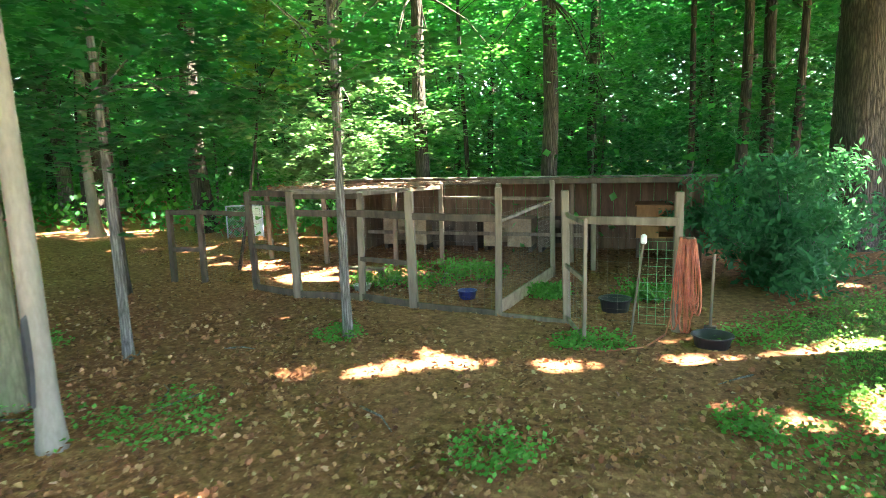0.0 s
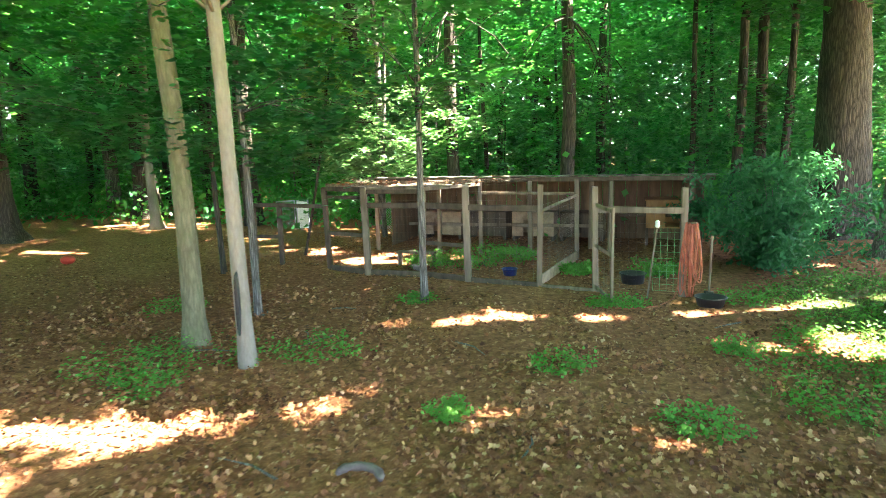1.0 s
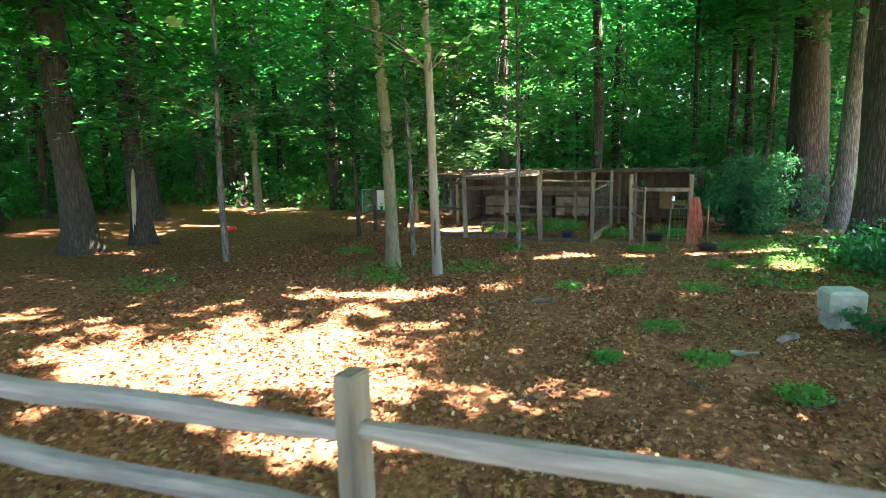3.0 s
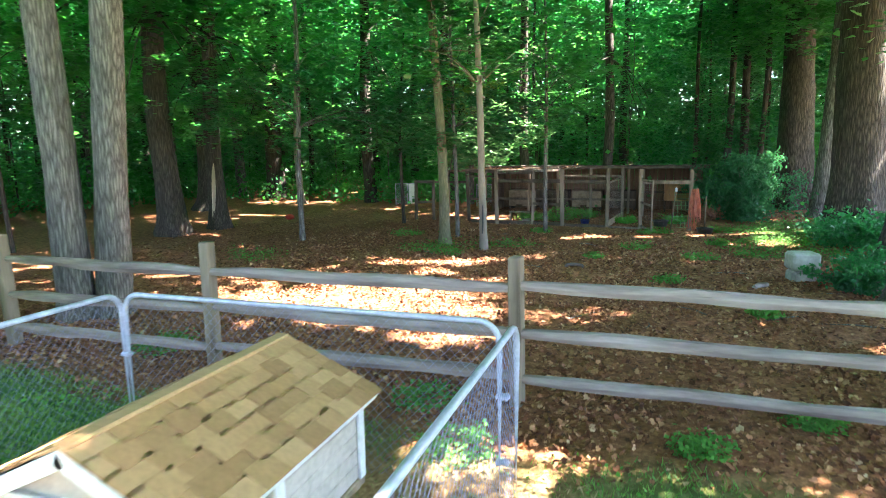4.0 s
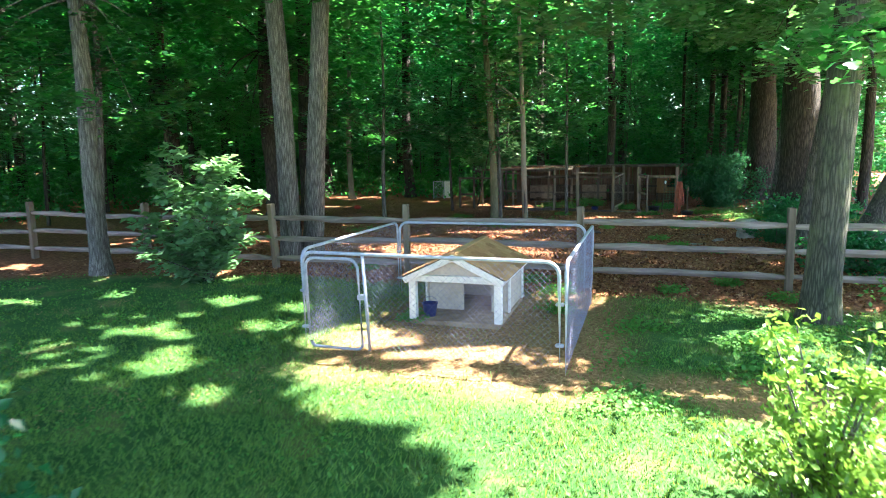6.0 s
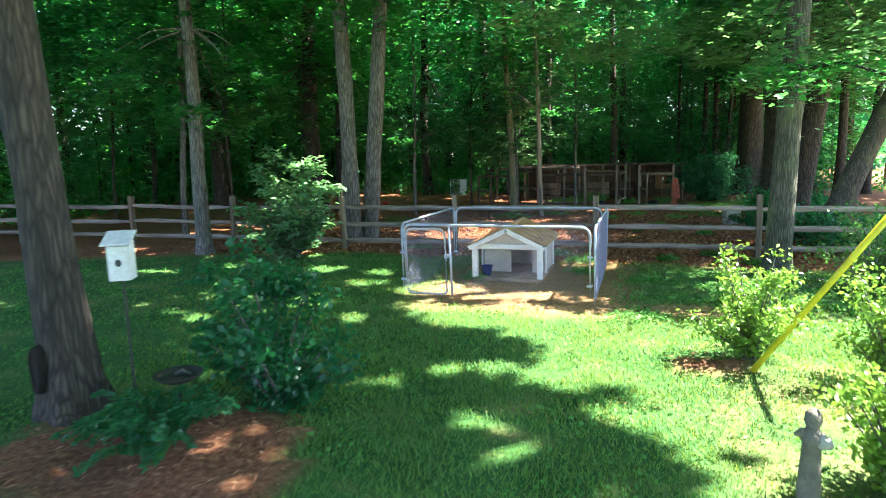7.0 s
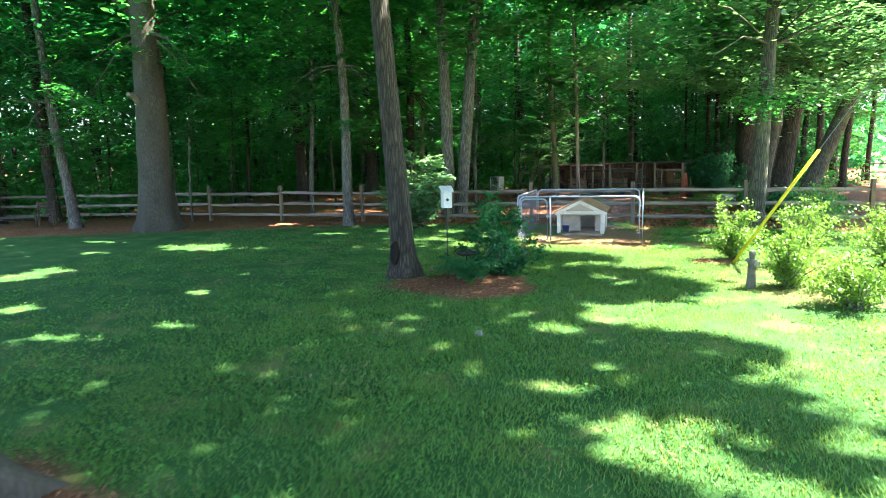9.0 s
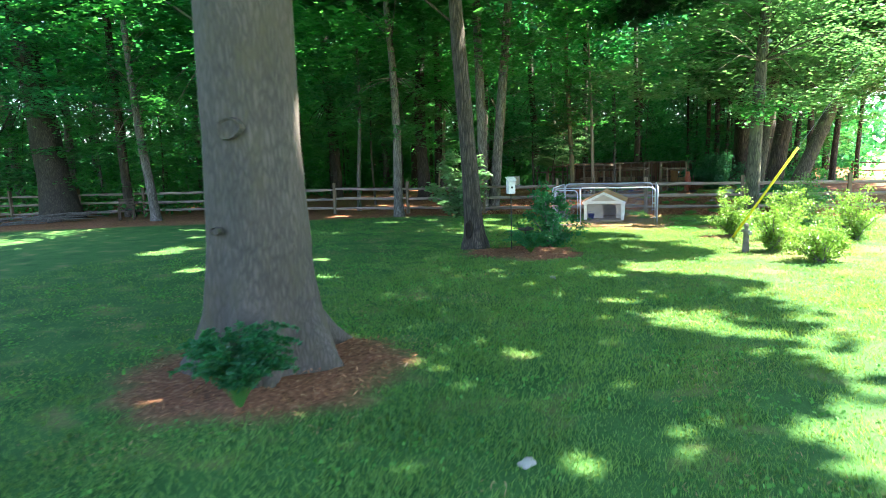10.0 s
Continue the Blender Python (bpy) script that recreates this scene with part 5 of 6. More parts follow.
edging = Geo()
bow = [(0.17 * math.cos(a), 0.12 * math.sin(a) - 0.04, 0.03 + 0.025 * math.sin(a)) for a in np.linspace(0.15, math.pi - 0.05, 11)]
edging.tube(bow, [0.022] + [0.034 + 0.005 * math.sin(3 * k) for k in range(9)] + [0.018], 8, 0.2)
o = part("curved_stone", edging, DARK_STONE, smooth=True)
o.matrix_basis = pose(-0.5, 11.4, 0)
tagged(o, "grey curved edging stone half sunk in leaf litter", "stone")
rock("lawn_stone", "small pale flat stone lying in the lawn", -1.05, -15.7, 0.09, 0.06, 0.05, STONE, seed=3)
rock("lawn_stone", "small pale flat stone lying in the lawn", -1.85, -8.75, 0.1, 0.07, 0.05, STONE, seed=5)
block = thing("concrete_block", "mossy concrete block on stacked stones beside the path", "block", (3.37, 11.15, 0), 12)
g = Geo()
g.box((-0.22, -0.2, 0.2), (0.23, 0.2, 0.5), 0.04)
part("top", g, CONCRETE, block)
g = Geo()
g.box((-0.2, -0.17, -0.05), (0.21, 0.18, 0.205), 0.05)
part("base", g, STONE, block)
for k in range(26):
    x, y = rng.uniform(-5, 4.5), rng.uniform(5.5, 16.5)
    a = rng.uniform(0, 6.28)
    ln = rng.uniform(0.25, 0.8)
    g = Geo()
    d = Vector((math.cos(a), math.sin(a), 0)) * ln
    g.tube([Vector((0, 0, 0.015)), d * 0.5 + Vector((0.04, 0.03, 0.03)), d + Vector((0, 0, 0.02))], [0.012, 0.009, 0.004], 6, 0.2)
    o = part("fallen_stick", g, BARK_GREY)
    o.matrix_basis = pose(x, y, 0)
    tagged(o, "thin fallen grey stick lying on leaf litter", "stick", "fallen sticks")
log = thing("small_log", "short pale weathered log lying beside the block", "log", (2.62, 10.3, 0), 50)
g = Geo()
g.tube([(-0.17, 0, 0.04), (0, 0.01, 0.05), (0.17, 0, 0.045)], [0.04, 0.05, 0.045], 9, 0.2)
part("wood", g, WOOD_RAIL, log)
scoop = thing("scoop", "grey plastic scoop lying on the leaf litter", "scoop", (2.0, 9.6, 0), 20)
g = Geo()
g.tube([(0.06, 0, 0.03), (0.3, 0.0, 0.03)], [0.012, 0.01], 7)
part("handle", g, STONE, scoop)
g = Geo()
g.lathe([(0.0, 0.012), (0.05, 0.016), (0.085, 0.04), (0.09, 0.04), (0.06, 0.008), (0.0, 0.004)], 14)
part("bowl", g, STONE, scoop)
ball = thing("red_ball", "small red plastic toy on the leaf litter", "toy", (-11.2, 18.1, 0))
g = Geo()
g.lathe([(0.0, 0.0), (0.1, 0.02), (0.16, 0.08), (0.15, 0.15), (0.08, 0.2), (0, 0.21)], 14)
part("body", g, RED, ball, smooth=True)


# ---- yard things ----
bird = thing("bird_house", "white wooden bird house on a thin green metal pole", "bird house", (-3.26, -5.62, 0), 30)
bird.scale = (0.86, 0.86, 0.97)
g = Geo()
g.tube([(0, 0, -0.1), (0, 0, 1.44)], 0.014, 8)
part("pole", g, IRON, bird)
g = Geo()
for a, c in (((-0.1, -0.09, 1.42), (-0.085, 0.09, 1.74)), ((0.085, -0.09, 1.42), (0.1, 0.09, 1.74)), ((-0.085, 0.075, 1.42), (0.085, 0.09, 1.79)), ((-0.085, -0.075, 1.42), (0.085, 0.075, 1.435))):
    g.box(a, c, 0.003)
part("box", g, WHITE, bird)
g = Geo()
g.box((-0.085, -0.105, 1.42), (0.085, -0.09, 1.71), 0.003)
door = part("front", g, WHITE, bird)
# no opening is cut: a flat black disc paints the entrance's dark inside
g = Geo()
g.add([(0.03 * math.cos(a), -0.107, 1.57 + 0.03 * math.sin(a)) for a in np.linspace(0, 2 * math.pi, 16, endpoint=False)], [tuple(range(16))])
part("hole", g, BLACK, door)
g = Geo()
g.box((-0.13, -0.17, 0), (0.13, 0.12, 0.018), 0.004, pose(0, 0, 1.77, 18, 0, 0))
part("roof", g, WHITE, bird)

feeder = thing("plant_stand", "small dark iron stand with a flat dish in the bed", "stand", (-2.95, -5.45, 0))
g = Geo()
g.tube([(0, 0, -0.05), (0, 0, 0.5)], 0.012, 8)
part("stem", g, IRON, feeder)
g = Geo()
g.lathe([(0, 0.49), (0.16, 0.5), (0.2, 0.535), (0.2, 0.545), (0.15, 0.515), (0, 0.51)], 18)
part("dish", g, IRON, feeder)
g = Geo()
g.tube([(-0.03, 0, 0.53), (0.05, 0.01, 0.57), (0.13, 0, 0.555)], [0.02, 0.028, 0.012], 8)
part("ornament", g, IRON, feeder)

statue = thing("garden_ornament", "weathered cast stone garden ornament shaped like a stump", "garden ornament", (1.83, -5.22, 0))
statue.scale = (0.82, 0.82, 1.0)
g = Geo()
g.lathe([(0.085, -0.05), (0.09, 0.1), (0.075, 0.3), (0.07, 0.42), (0.095, 0.46), (0.06, 0.5), (0.045, 0.53), (0.065, 0.57), (0.06, 0.62), (0.03, 0.65), (0, 0.655)], 14)
part("body", g, CAST_STONE, statue, smooth=True)
g = Geo()
g.tube([(0.02, -0.02, 0.43), (0.06, -0.04, 0.45), (0.1, -0.05, 0.44), (0.13, -0.06, 0.42)], [0.03, 0.055, 0.05, 0.015], 10, 0.15)
part("dish", g, STONE, statue)
g = Geo()
g.tube([(-0.03, 0.0, 0.49), (-0.08, -0.01, 0.49), (-0.13, -0.01, 0.47)], [0.03, 0.035, 0.01], 8, 0.15)
part("spout", g, CAST_STONE, statue)

guy = thing("guy_wire", "steel guy wire in a bright yellow plastic guard", "guy wire", (1.87, -2.7, 0))
d = Vector((1.27, -0.6, 2.24)) / 2.24
g = Geo()
g.tube([Vector((0, 0, 0)) + d * 0.02, d * 2.24], 0.03, 10)
part("guard", g, YELLOW, guy, smooth=True)
g = Geo()
g.tube([d * -0.05, d * 2.0, d * 9.5], 0.006, 6)
part("cable", g, WIRE, guy)

seat = thing("garden_chair", "dark weathered wooden garden chair by the trees at the lawn's end", "chair", (-22.4, 1.9, 0), 40)
g = Geo()
for k in range(5):
    g.box((-0.3, -0.28 + 0.12 * k, 0.4), (0.3, -0.18 + 0.12 * k, 0.42), 0.004)
part("seat", g, WOOD_DARK, seat)
for k in range(4):
    g = Geo()
    g.box((-0.3, 0.3, 0.5 + 0.12 * k), (0.3, 0.32, 0.59 + 0.12 * k), 0.004)
    part("back_slat", g, WOOD_DARK, seat)
for x in (-0.29, 0.29):
    for y, h in ((-0.26, 0.62), (0.3, 0.98)):
        g = Geo()
        g.box((x - 0.03, y - 0.03, -0.02), (x + 0.03, y + 0.03, h), 0.004)
        part("leg", g, WOOD_DARK, seat)
    g = Geo()
    g.box((x - 0.05, -0.3, 0.62), (x + 0.05, 0.3, 0.64), 0.004)
    part("arm", g, WOOD_DARK, seat)
brush = thing("brush_pile", "pile of cut grey branches at the lawn's end", "brush pile", (-25.2, 0.2, 0), 45)
for k in range(28):
    g = Geo()
    a = Vector((rng.uniform(-1.9, 1.0), rng.normal() * 0.35, rng.uniform(0.02, 0.38)))
    e = a + Vector((rng.uniform(0.8, 1.9), rng.normal() * 0.25, rng.normal() * 0.08))
    e.z = max(0.03, e.z)
    g.tube([a, a.lerp(e, 0.5) + Vector((0, 0, 0.03)), e], [0.035, 0.028, 0.012], 6, 0.15)
    part("branch", g, BARK_GREY, brush)


# ---- shrubs ----
def shrub(name, label, x, y, r, h, count, each, size, leaf, low=0.15, stems=8, narrow=0.4, hang=0.3, flat=0.45, ragged=False):
    o = thing(name, label, "shrub", (x, y, 0))
    d = rng.normal(size=(count, 3))
    d /= np.linalg.norm(d, axis=1, keepdims=True)
    mid = d * np.array([r, r, (h - low) / 2]) * (rng.uniform(0.3, 1.0, (count, 1)) ** 0.45) * (1 + 0.12 * rng.normal(size=(count, 1))) + np.array([0, 0, (h + low) / 2])
    if ragged:
        # clumps strung along a few stems of uneven length
        k = max(stems, 6)
        a, out, tall = rng.uniform(0, 6.28, k), r * rng.uniform(0.25, 1.2, k), h * rng.uniform(0.5, 1.15, k)
        ends = np.stack([np.cos(a) * out, np.sin(a) * out, tall - 0.25 * h * (out / r) ** 2], 1)
        on = rng.integers(0, k, count)
        u = rng.uniform(low / h, 1.04, (count, 1)) ** 0.9
        mid = ends[on] * np.concatenate([u ** 1.4, u ** 1.4, u], 1) + rng.normal(size=(count, 3)) * 0.07 * r
        mid[:k] = ends
    who = np.repeat(np.arange(count), rng.poisson(each, count))
    p = mid[who] + rng.normal(size=(len(who), 3)) * (0.13 if ragged else 0.16) * r * np.array([1, 1, 0.6])
    p[:, 2] = np.maximum(p[:, 2], 0.03)
    vs, fs = leaf_mesh(p, size * rng.uniform(0.6, 1.3, len(p)), flat, narrow, 0.1, hang)
    quick("foliage", vs, fs, leaf, o)
    for k in range(stems):
        e = Vector(mid[k % count])
        g = Geo()
        g.tube([(0.05 * rng.normal(), 0.05 * rng.normal(), -0.04), (e.x * 0.4, e.y * 0.4, e.z * 0.5), e], [0.014, 0.01, 0.004], 5, 0.1)
        part("stem", g, BARK_GREY, o)
    return o


shrub("large_bush", "large dense dark green bush beside the kennel", 3.75, 20.85, 1.4, 1.8, 300, 56, 0.14, LEAF_BLUE, 0.1, 44, 0.2, 0.7, ragged=True)
shrub("broadleaf_bush", "leggy bush with large light green leaves at the lawn's edge", -7.05, 3.15, 0.95, 2.2, 140, 30, 0.19, LEAF_PALE_AND_SUNLIT, 0.45, 18, 0.32, 0.1, 0.75, ragged=True)
shrub("dark_shrub", "rounded dark green shrub in the mulch bed", -2.45, -4.75, 0.66, 1.5, 120, 34, 0.085, LEAF_DEEP, 0.08, 18, 0.3, ragged=True)
for label, x, y, r, h, count in (("low spreading green fern-like perennial in the bed", -2.75, -5.95, 0.62, 0.7, 46), ("low feathery green plant at the oak's foot", -3.7, -15.4, 0.52, 1.02, 80)):
    o = thing("fern_clump", label, "fern", (x, y, 0))
    p = []
    for k in range(count):
        a, far, tall = rng.uniform(0, 6.28), r * rng.uniform(0.5, 1.15), h * rng.uniform(0.6, 1.1)
        pts = [Vector((math.cos(a) * far * u, math.sin(a) * far * u, 0.02 + tall * (1.7 * u - u * u * 1.1))) for u in np.linspace(0, 1, 7)]
        g = Geo()
        g.tube(pts, [0.004] * 6 + [0.0015], 4)
        part("frond_stem", g, WEED, o)
        for u in np.linspace(0.25, 1, 22):
            q = np.array([math.cos(a) * far * u, math.sin(a) * far * u, 0.02 + tall * (1.7 * u - u * u * 1.1)])
            w = 0.11 * r * (1.15 - u)
            for s in (-1, 0.35, 1, -0.35):
                p.append(q + np.array([-math.sin(a) * s * w, math.cos(a) * s * w, 0]) + rng.normal(size=3) * 0.01)
    p = np.array(p)
    p[:, 2] = np.maximum(p[:, 2], 0.03)
    vs, fs = leaf_mesh(p, 0.055 * rng.uniform(0.7, 1.3, len(p)), 0.55, 0.2, 0.08, 0.2)
    quick("foliage", vs, fs, LEAF_DEEP, o)
for label, x, y, r, h, skin in (("sunlit yellow-green shrub at the edge of the bed", 1.93, -2.3, 0.42, 1.06, LEAF_BRIGHT), ("upright sunlit yellow-green shrub in the bed", 3.05, -2.9, 0.46, 1.1, LEAF_BRIGHT),
                                ("open sunlit shrub with bare lower stems", 2.42, -5.0, 0.42, 0.85, LEAF_BRIGHT), ("small twiggy sunlit shrub on straw", 3.0, -6.4, 0.4, 0.7, LEAF_BRIGHT),
                                ("bright green sunlit shrub in the bed", 4.6, -2.7, 0.55, 1.05, LEAF_BRIGHT), ("loose pale green shrub before the rail fence", 4.3, 1.6, 0.8, 1.3, LEAF_BUSH)):
    shrub("young_shrub", label, x, y, r * 1.22, h * 1.05, 250, 17, 0.058, skin, 0.12, 30, 0.3, 0.0, 0.4, ragged=True)
shrub("ground_cover", "low dark green plants round the oak's foot", 5.6, 15.6, 1.4, 0.7, 90, 50, 0.1, LEAF_DEEP, 0.0, 6)
shrub("dark_bush", "low dark green bush beside the concrete block", 3.95, 10.3, 0.62, 0.62, 90, 50, 0.07, LEAF_DEEP, 0.05, 14, 0.35, ragged=True)
shrub("ground_cover", "leafy undergrowth behind the rail fence", 4.9, 6.2, 1.1, 0.9, 70, 45, 0.1, LEAF_DEEP, 0.0, 6)
for x, y, r, h in ((-1.9, 19.8, 0.65, 0.5), (-2.9, 19.6, 0.5, 0.3), (0.2, 19.3, 0.35, 0.22), (1.6, 19.4, 0.45, 0.3), (-1.2, 20.3, 0.45, 0.4)):
    shrub("weed_clump", "tall green weeds growing inside the dog run", x, y, r, h * 0.85, 40, 34, 0.055, WEED, 0.0, 4, 0.3)
for x, y, r in ((-3.4, 13.4, 0.75), (-4.3, 12.9, 0.5), (-2.3, 13.9, 0.5), (-2.0, 16.5, 0.28), (1.1, 17.0, 0.32), (0.8, 16.95, 0.25), (0.55, 14.1, 0.35), (-3.5, 12.4, 0.4), (1.9, 12.9, 0.3), (1.2, 10.4, 0.25), (2.9, 14.6, 0.5), (3.3, 15.8, 0.4),
                (-0.2, 12.6, 0.2), (1.6, 9.2, 0.22), (0.6, 9.0, 0.15), (2.4, 8.4, 0.2), (2.2, 4.9, 0.25), (-1.0, 4.4, 0.3), (1.3, 4.1, 0.2), (3.0, 3.9, 0.3), (-4.6, 5.0, 0.35), (-7.6, 11.0, 0.7), (-5.6, 15.2, 0.4), (-0.5, 3.6, 0.3), (-2.2, 1.5, 0.22), (-0.35, 2.4, 0.25), (3.3, 18.2, 0.5), (4.3, 19.0, 0.7), (2.75, 17.5, 0.35), (3.9, 17.0, 0.6), (3.6, 14.9, 0.5), (3.1, 13.6, 0.45), (4.3, 16.0, 0.6), (5.2, 19.7, 0.8), (2.4, 15.1, 0.25), (4.6, 14.2, 0.5)):
    shrub("weed_patch", "patch of small low green weeds growing through the litter", x, y, r * 1.1, 0.12, 44, 12, 0.045, WEED, 0.0, 0, 0.4, 0.0, 0.7)


# ---- scars, knots and small panels ----
def on_trunk(name, root, at, size, turn, skin, lean=0.0, deep=0.5):
    """A thick oval lying in a trunk's skin."""
    g = Geo()
    n = 18
    rim = [(size[0] * math.cos(a) * (1 + 0.12 * math.sin(3 * a + 1)), size[1] * math.sin(a) * (1 + 0.1 * math.sin(2 * a))) for a in np.linspace(0, 2 * math.pi, n, endpoint=False)]
    vs = [(u, -0.012, w) for u, w in rim] + [(u * 0.7, 0.012 * deep, w * 0.75) for u, w in rim] + [(u * 1.15, 0.05, w * 1.1) for u, w in rim]
    fs = [(2 * n + i, 2 * n + (i + 1) % n, (i + 1) % n, i) for i in range(n)] + [(i, (i + 1) % n, n + (i + 1) % n, n + i) for i in range(n)] + [tuple(range(n, 2 * n))]
    g.add(vs, fs)
    o = part(name, g, skin, root)
    o.matrix_basis = pose(*at, 0, lean, turn)
    return o


def named(label_part):
    return next(o for o in bpy.data.objects if o.parent is None and label_part in str(o.get("label", "")))


# shallow oval; the hole's inner darkness is in its colour
on_trunk("knot_hole", named("with a knot hole in a mulch bed"), (-0.1, -0.278, 0.52), (0.08, 0.21), -12, HOLLOW_SHADE)
on_trunk("scar", named("dark scar at its foot"), (0.0, -0.115, 0.72), (0.02, 0.34), 8, BLACK)
oak = named("massive old oak with flared roots")
on_trunk("scar", oak, (0.1, -0.535, 2.55), (0.12, 0.1), 8, BARK_OAK)
on_trunk("knot", oak, (-0.15, -0.53, 1.55), (0.06, 0.04), -12, BARK_OAK)
for way in ((0.47, 1.02), (0.5, -0.74), (-0.95, -0.2)):
    g = Geo()
    g.tube([(way[0] * k, way[1] * k, z) for k, z in ((0.3, 0.62), (0.55, 0.34), (0.75, 0.15), (0.92, 0.05), (1.08, -0.04))], [0.24, 0.2, 0.14, 0.09, 0.04], 11, 0.2)
    part("root", g, BARK_OAK, oak, smooth=True)
dead = named("dark split tree trunk")
on_trunk("bare_wood", dead, (0.06, -0.3, 1.1), (0.05, 0.9), 20, WEATHERED, 3)
on_trunk("bare_wood", dead, (0.0, -0.27, 2.9), (0.06, 0.7), 10, WEATHERED, -4)
torn = named("at the lawn's edge with a torn limb")
g = Geo()
g.tube([(0.05, -0.4, 4.35), (0.1, -0.75, 4.6), (0.14, -0.95, 4.62)], [0.11, 0.09, 0.06], 9, 0.3)
part("stub", g, BARK_SMOOTH, torn, "pale torn limb stub")
for x, y, turn, w, shut in ((-9.85, 24.5, 45, 0.6, False), (-9.4, 24.95, 20, 0.4, True), (-6.1, 24.4, 8, 1.0, False)):
    o = thing("wire_panel", "pale wooden panel standing behind the run" if shut else "galvanised chain-link panel standing behind the run", "panel", (x, y, 0), turn, group="panels behind the run")
    g = Geo()
    if shut:
        g.box((0.03, -0.008, 0.03), (w - 0.03, 0.008, 0.9), 0.003)
    else:
        chain_link(g, 0.03, w - 0.02, 0.03, 0.9, 0.074, 0.004)
    part("sheet" if shut else "wire_mesh", g, WHITE if shut else GALV, o)
    for a, c in (((0, -0.02, 0), (0.035, 0.02, 0.95)), ((w - 0.035, -0.02, 0), (w, 0.02, 0.95)), ((0.035, -0.02, 0.91), (w - 0.035, 0.02, 0.945))):
        g = Geo()
        g.box(a, c, 0.004)
        part("frame_bar", g, GALV, o)


# a low limb of the yard tree, hanging over the lawn's edge
yard = named("straight grey-barked tree beside")
base = Vector((yard.matrix_basis.translation.x, yard.matrix_basis.translation.y, 0))
spots = []
for ends in ([(3.16, 3.1, 3.4), (3.1, 1.9, 3.55), (2.9, 0.9, 3.3), (2.7, 0.1, 3.0)], [(3.1, 1.9, 3.55), (3.5, 1.0, 3.5), (3.8, 0.2, 3.2)], [(3.16, 3.1, 3.6), (2.6, 2.3, 3.6), (2.35, 1.5, 3.35)]):
    g = Geo()
    g.tube([Vector(e) - base for e in ends], [0.035 - 0.009 * k for k in range(len(ends))], 6, 0.1)
    part("limb", g, BARK_BROWN, yard, smooth=True)
    for k in range(1, len(ends)):
        for u in np.linspace(0.1, 1, 4):
            spots.append(Vector(ends[k - 1]).lerp(Vector(ends[k]), u) - base)
who = np.repeat(np.arange(len(spots)), 24)
p = np.array([tuple(s) for s in spots])[who] + rng.normal(size=(len(who), 3)) * np.array([0.26, 0.26, 0.08])
vs, fs = leaf_mesh(p, 0.11 * rng.uniform(0.7, 1.25, len(p)), 0.75, 0.4, 0.1, 0.25, True)
quick("low_foliage", vs, fs, LEAF, yard)


# ---- far things ----
far_fence = thing("field_fence", "dark post fence along the far field", "fence", kind="structure")
for k in range(12):
    g = Geo()
    g.box((-0.07, -0.07, -0.1), (0.07, 0.07, 1.3), 0.01, pose(14 + 2.4 * k, 32 - 0.2 * k, 0))
    part("post", g, WOOD_DARK, far_fence)
for z in (0.6, 1.15):
    board("rail", (14, 32, z), (40.4, 29.8, z), 0.08, 0.04, far_fence, WOOD_DARK)

# ---- stuff: leaves on the ground, grass, far woods ----
def spread(n, x0, x1, y0, y1):
    return rng.uniform(x0, x1, n), rng.uniform(y0, y1, n)


x, y = spread(120000, -12, 6, -0.5, 24)
keep = rng.random(len(x)) < (1 - np.maximum(lawn_at(x, y), 0.75 * green_at(x, y))) * np.clip(0.45 + 0.4 * wavy(x * 1.1, y * 1.3, 0.8) + 0.25 * wavy(x * 3.1, y * 2.7), 0.12, 1)
x, y = x[keep], y[keep]
p = np.stack([x, y, 0.008 + 0.022 * rng.random(len(x))], 1)
vs, fs = leaf_mesh(p, 0.025 + 0.06 * rng.random(len(x)) ** 1.5, 0.8, 0.36, 0.2, 0)
tagged(quick("leaf_litter", vs, fs, DRY), "brown dry leaves covering the wood floor", "leaves", kind="stuff")
x, y = spread(135000, -9, 5.5, 2.5, 18)
near = np.clip((18 - y) / 6, 0, 1) * np.clip((x + 9) / 3, 0, 1)
keep = rng.random(len(x)) < near * (1 - np.maximum(lawn_at(x, y), 0.6 * green_at(x, y))) * np.clip(0.55 + 0.4 * wavy(x * 1.7, y * 1.5, 0.8) + 0.3 * wavy(x * 4.1, y * 3.7), 0.06, 1)
x, y = x[keep], y[keep]
p = np.stack([x, y, 0.014 + 0.026 * rng.random(len(x)) ** 1.5], 1)
vs, fs = leaf_mesh(p, 0.026 + 0.05 * rng.random(len(x)) ** 2, 0.62, 0.4, 0.25, 0, True)
tagged(quick("curled_leaves", vs, fs, DRY), "curled brown and tan dead leaves on the wood floor", "leaves", kind="stuff")

x, y = spread(170000, -13, 6.5, -19.5, 5)
x1, y1 = spread(520000, -7, 6.5, -18.5, 4)
keep = rng.random(len(x1)) < np.clip((7 - np.abs(x1)) / 4, 0, 1) * np.clip((y1 + 18.5) / 2, 0, 1)
x1, y1 = x1[keep], y1[keep]
x, y = np.concatenate([x, x1]), np.concatenate([y, y1])
keep = rng.random(len(x)) < (lawn_at(x, y) * (1 - 0.93 * straw_at(x, y)) * (1 - bed_and_shadow_at(x, y))) * (0.72 + 0.35 * wavy(x * 1.5, y * 1.5, 0.8) + 0.2 * wavy(x * 5, y * 5)) * np.clip(1.25 - 0.05 * np.abs(x), 0.3, 1)
x, y = x[keep], y[keep]
x2, y2 = spread(26000, 2.5, 8.5, 12, 20.5)
keep = rng.random(len(x2)) < green_at(x2, y2)
x, y = np.concatenate([x, x2[keep]]), np.concatenate([y, y2[keep]])
n = len(x)
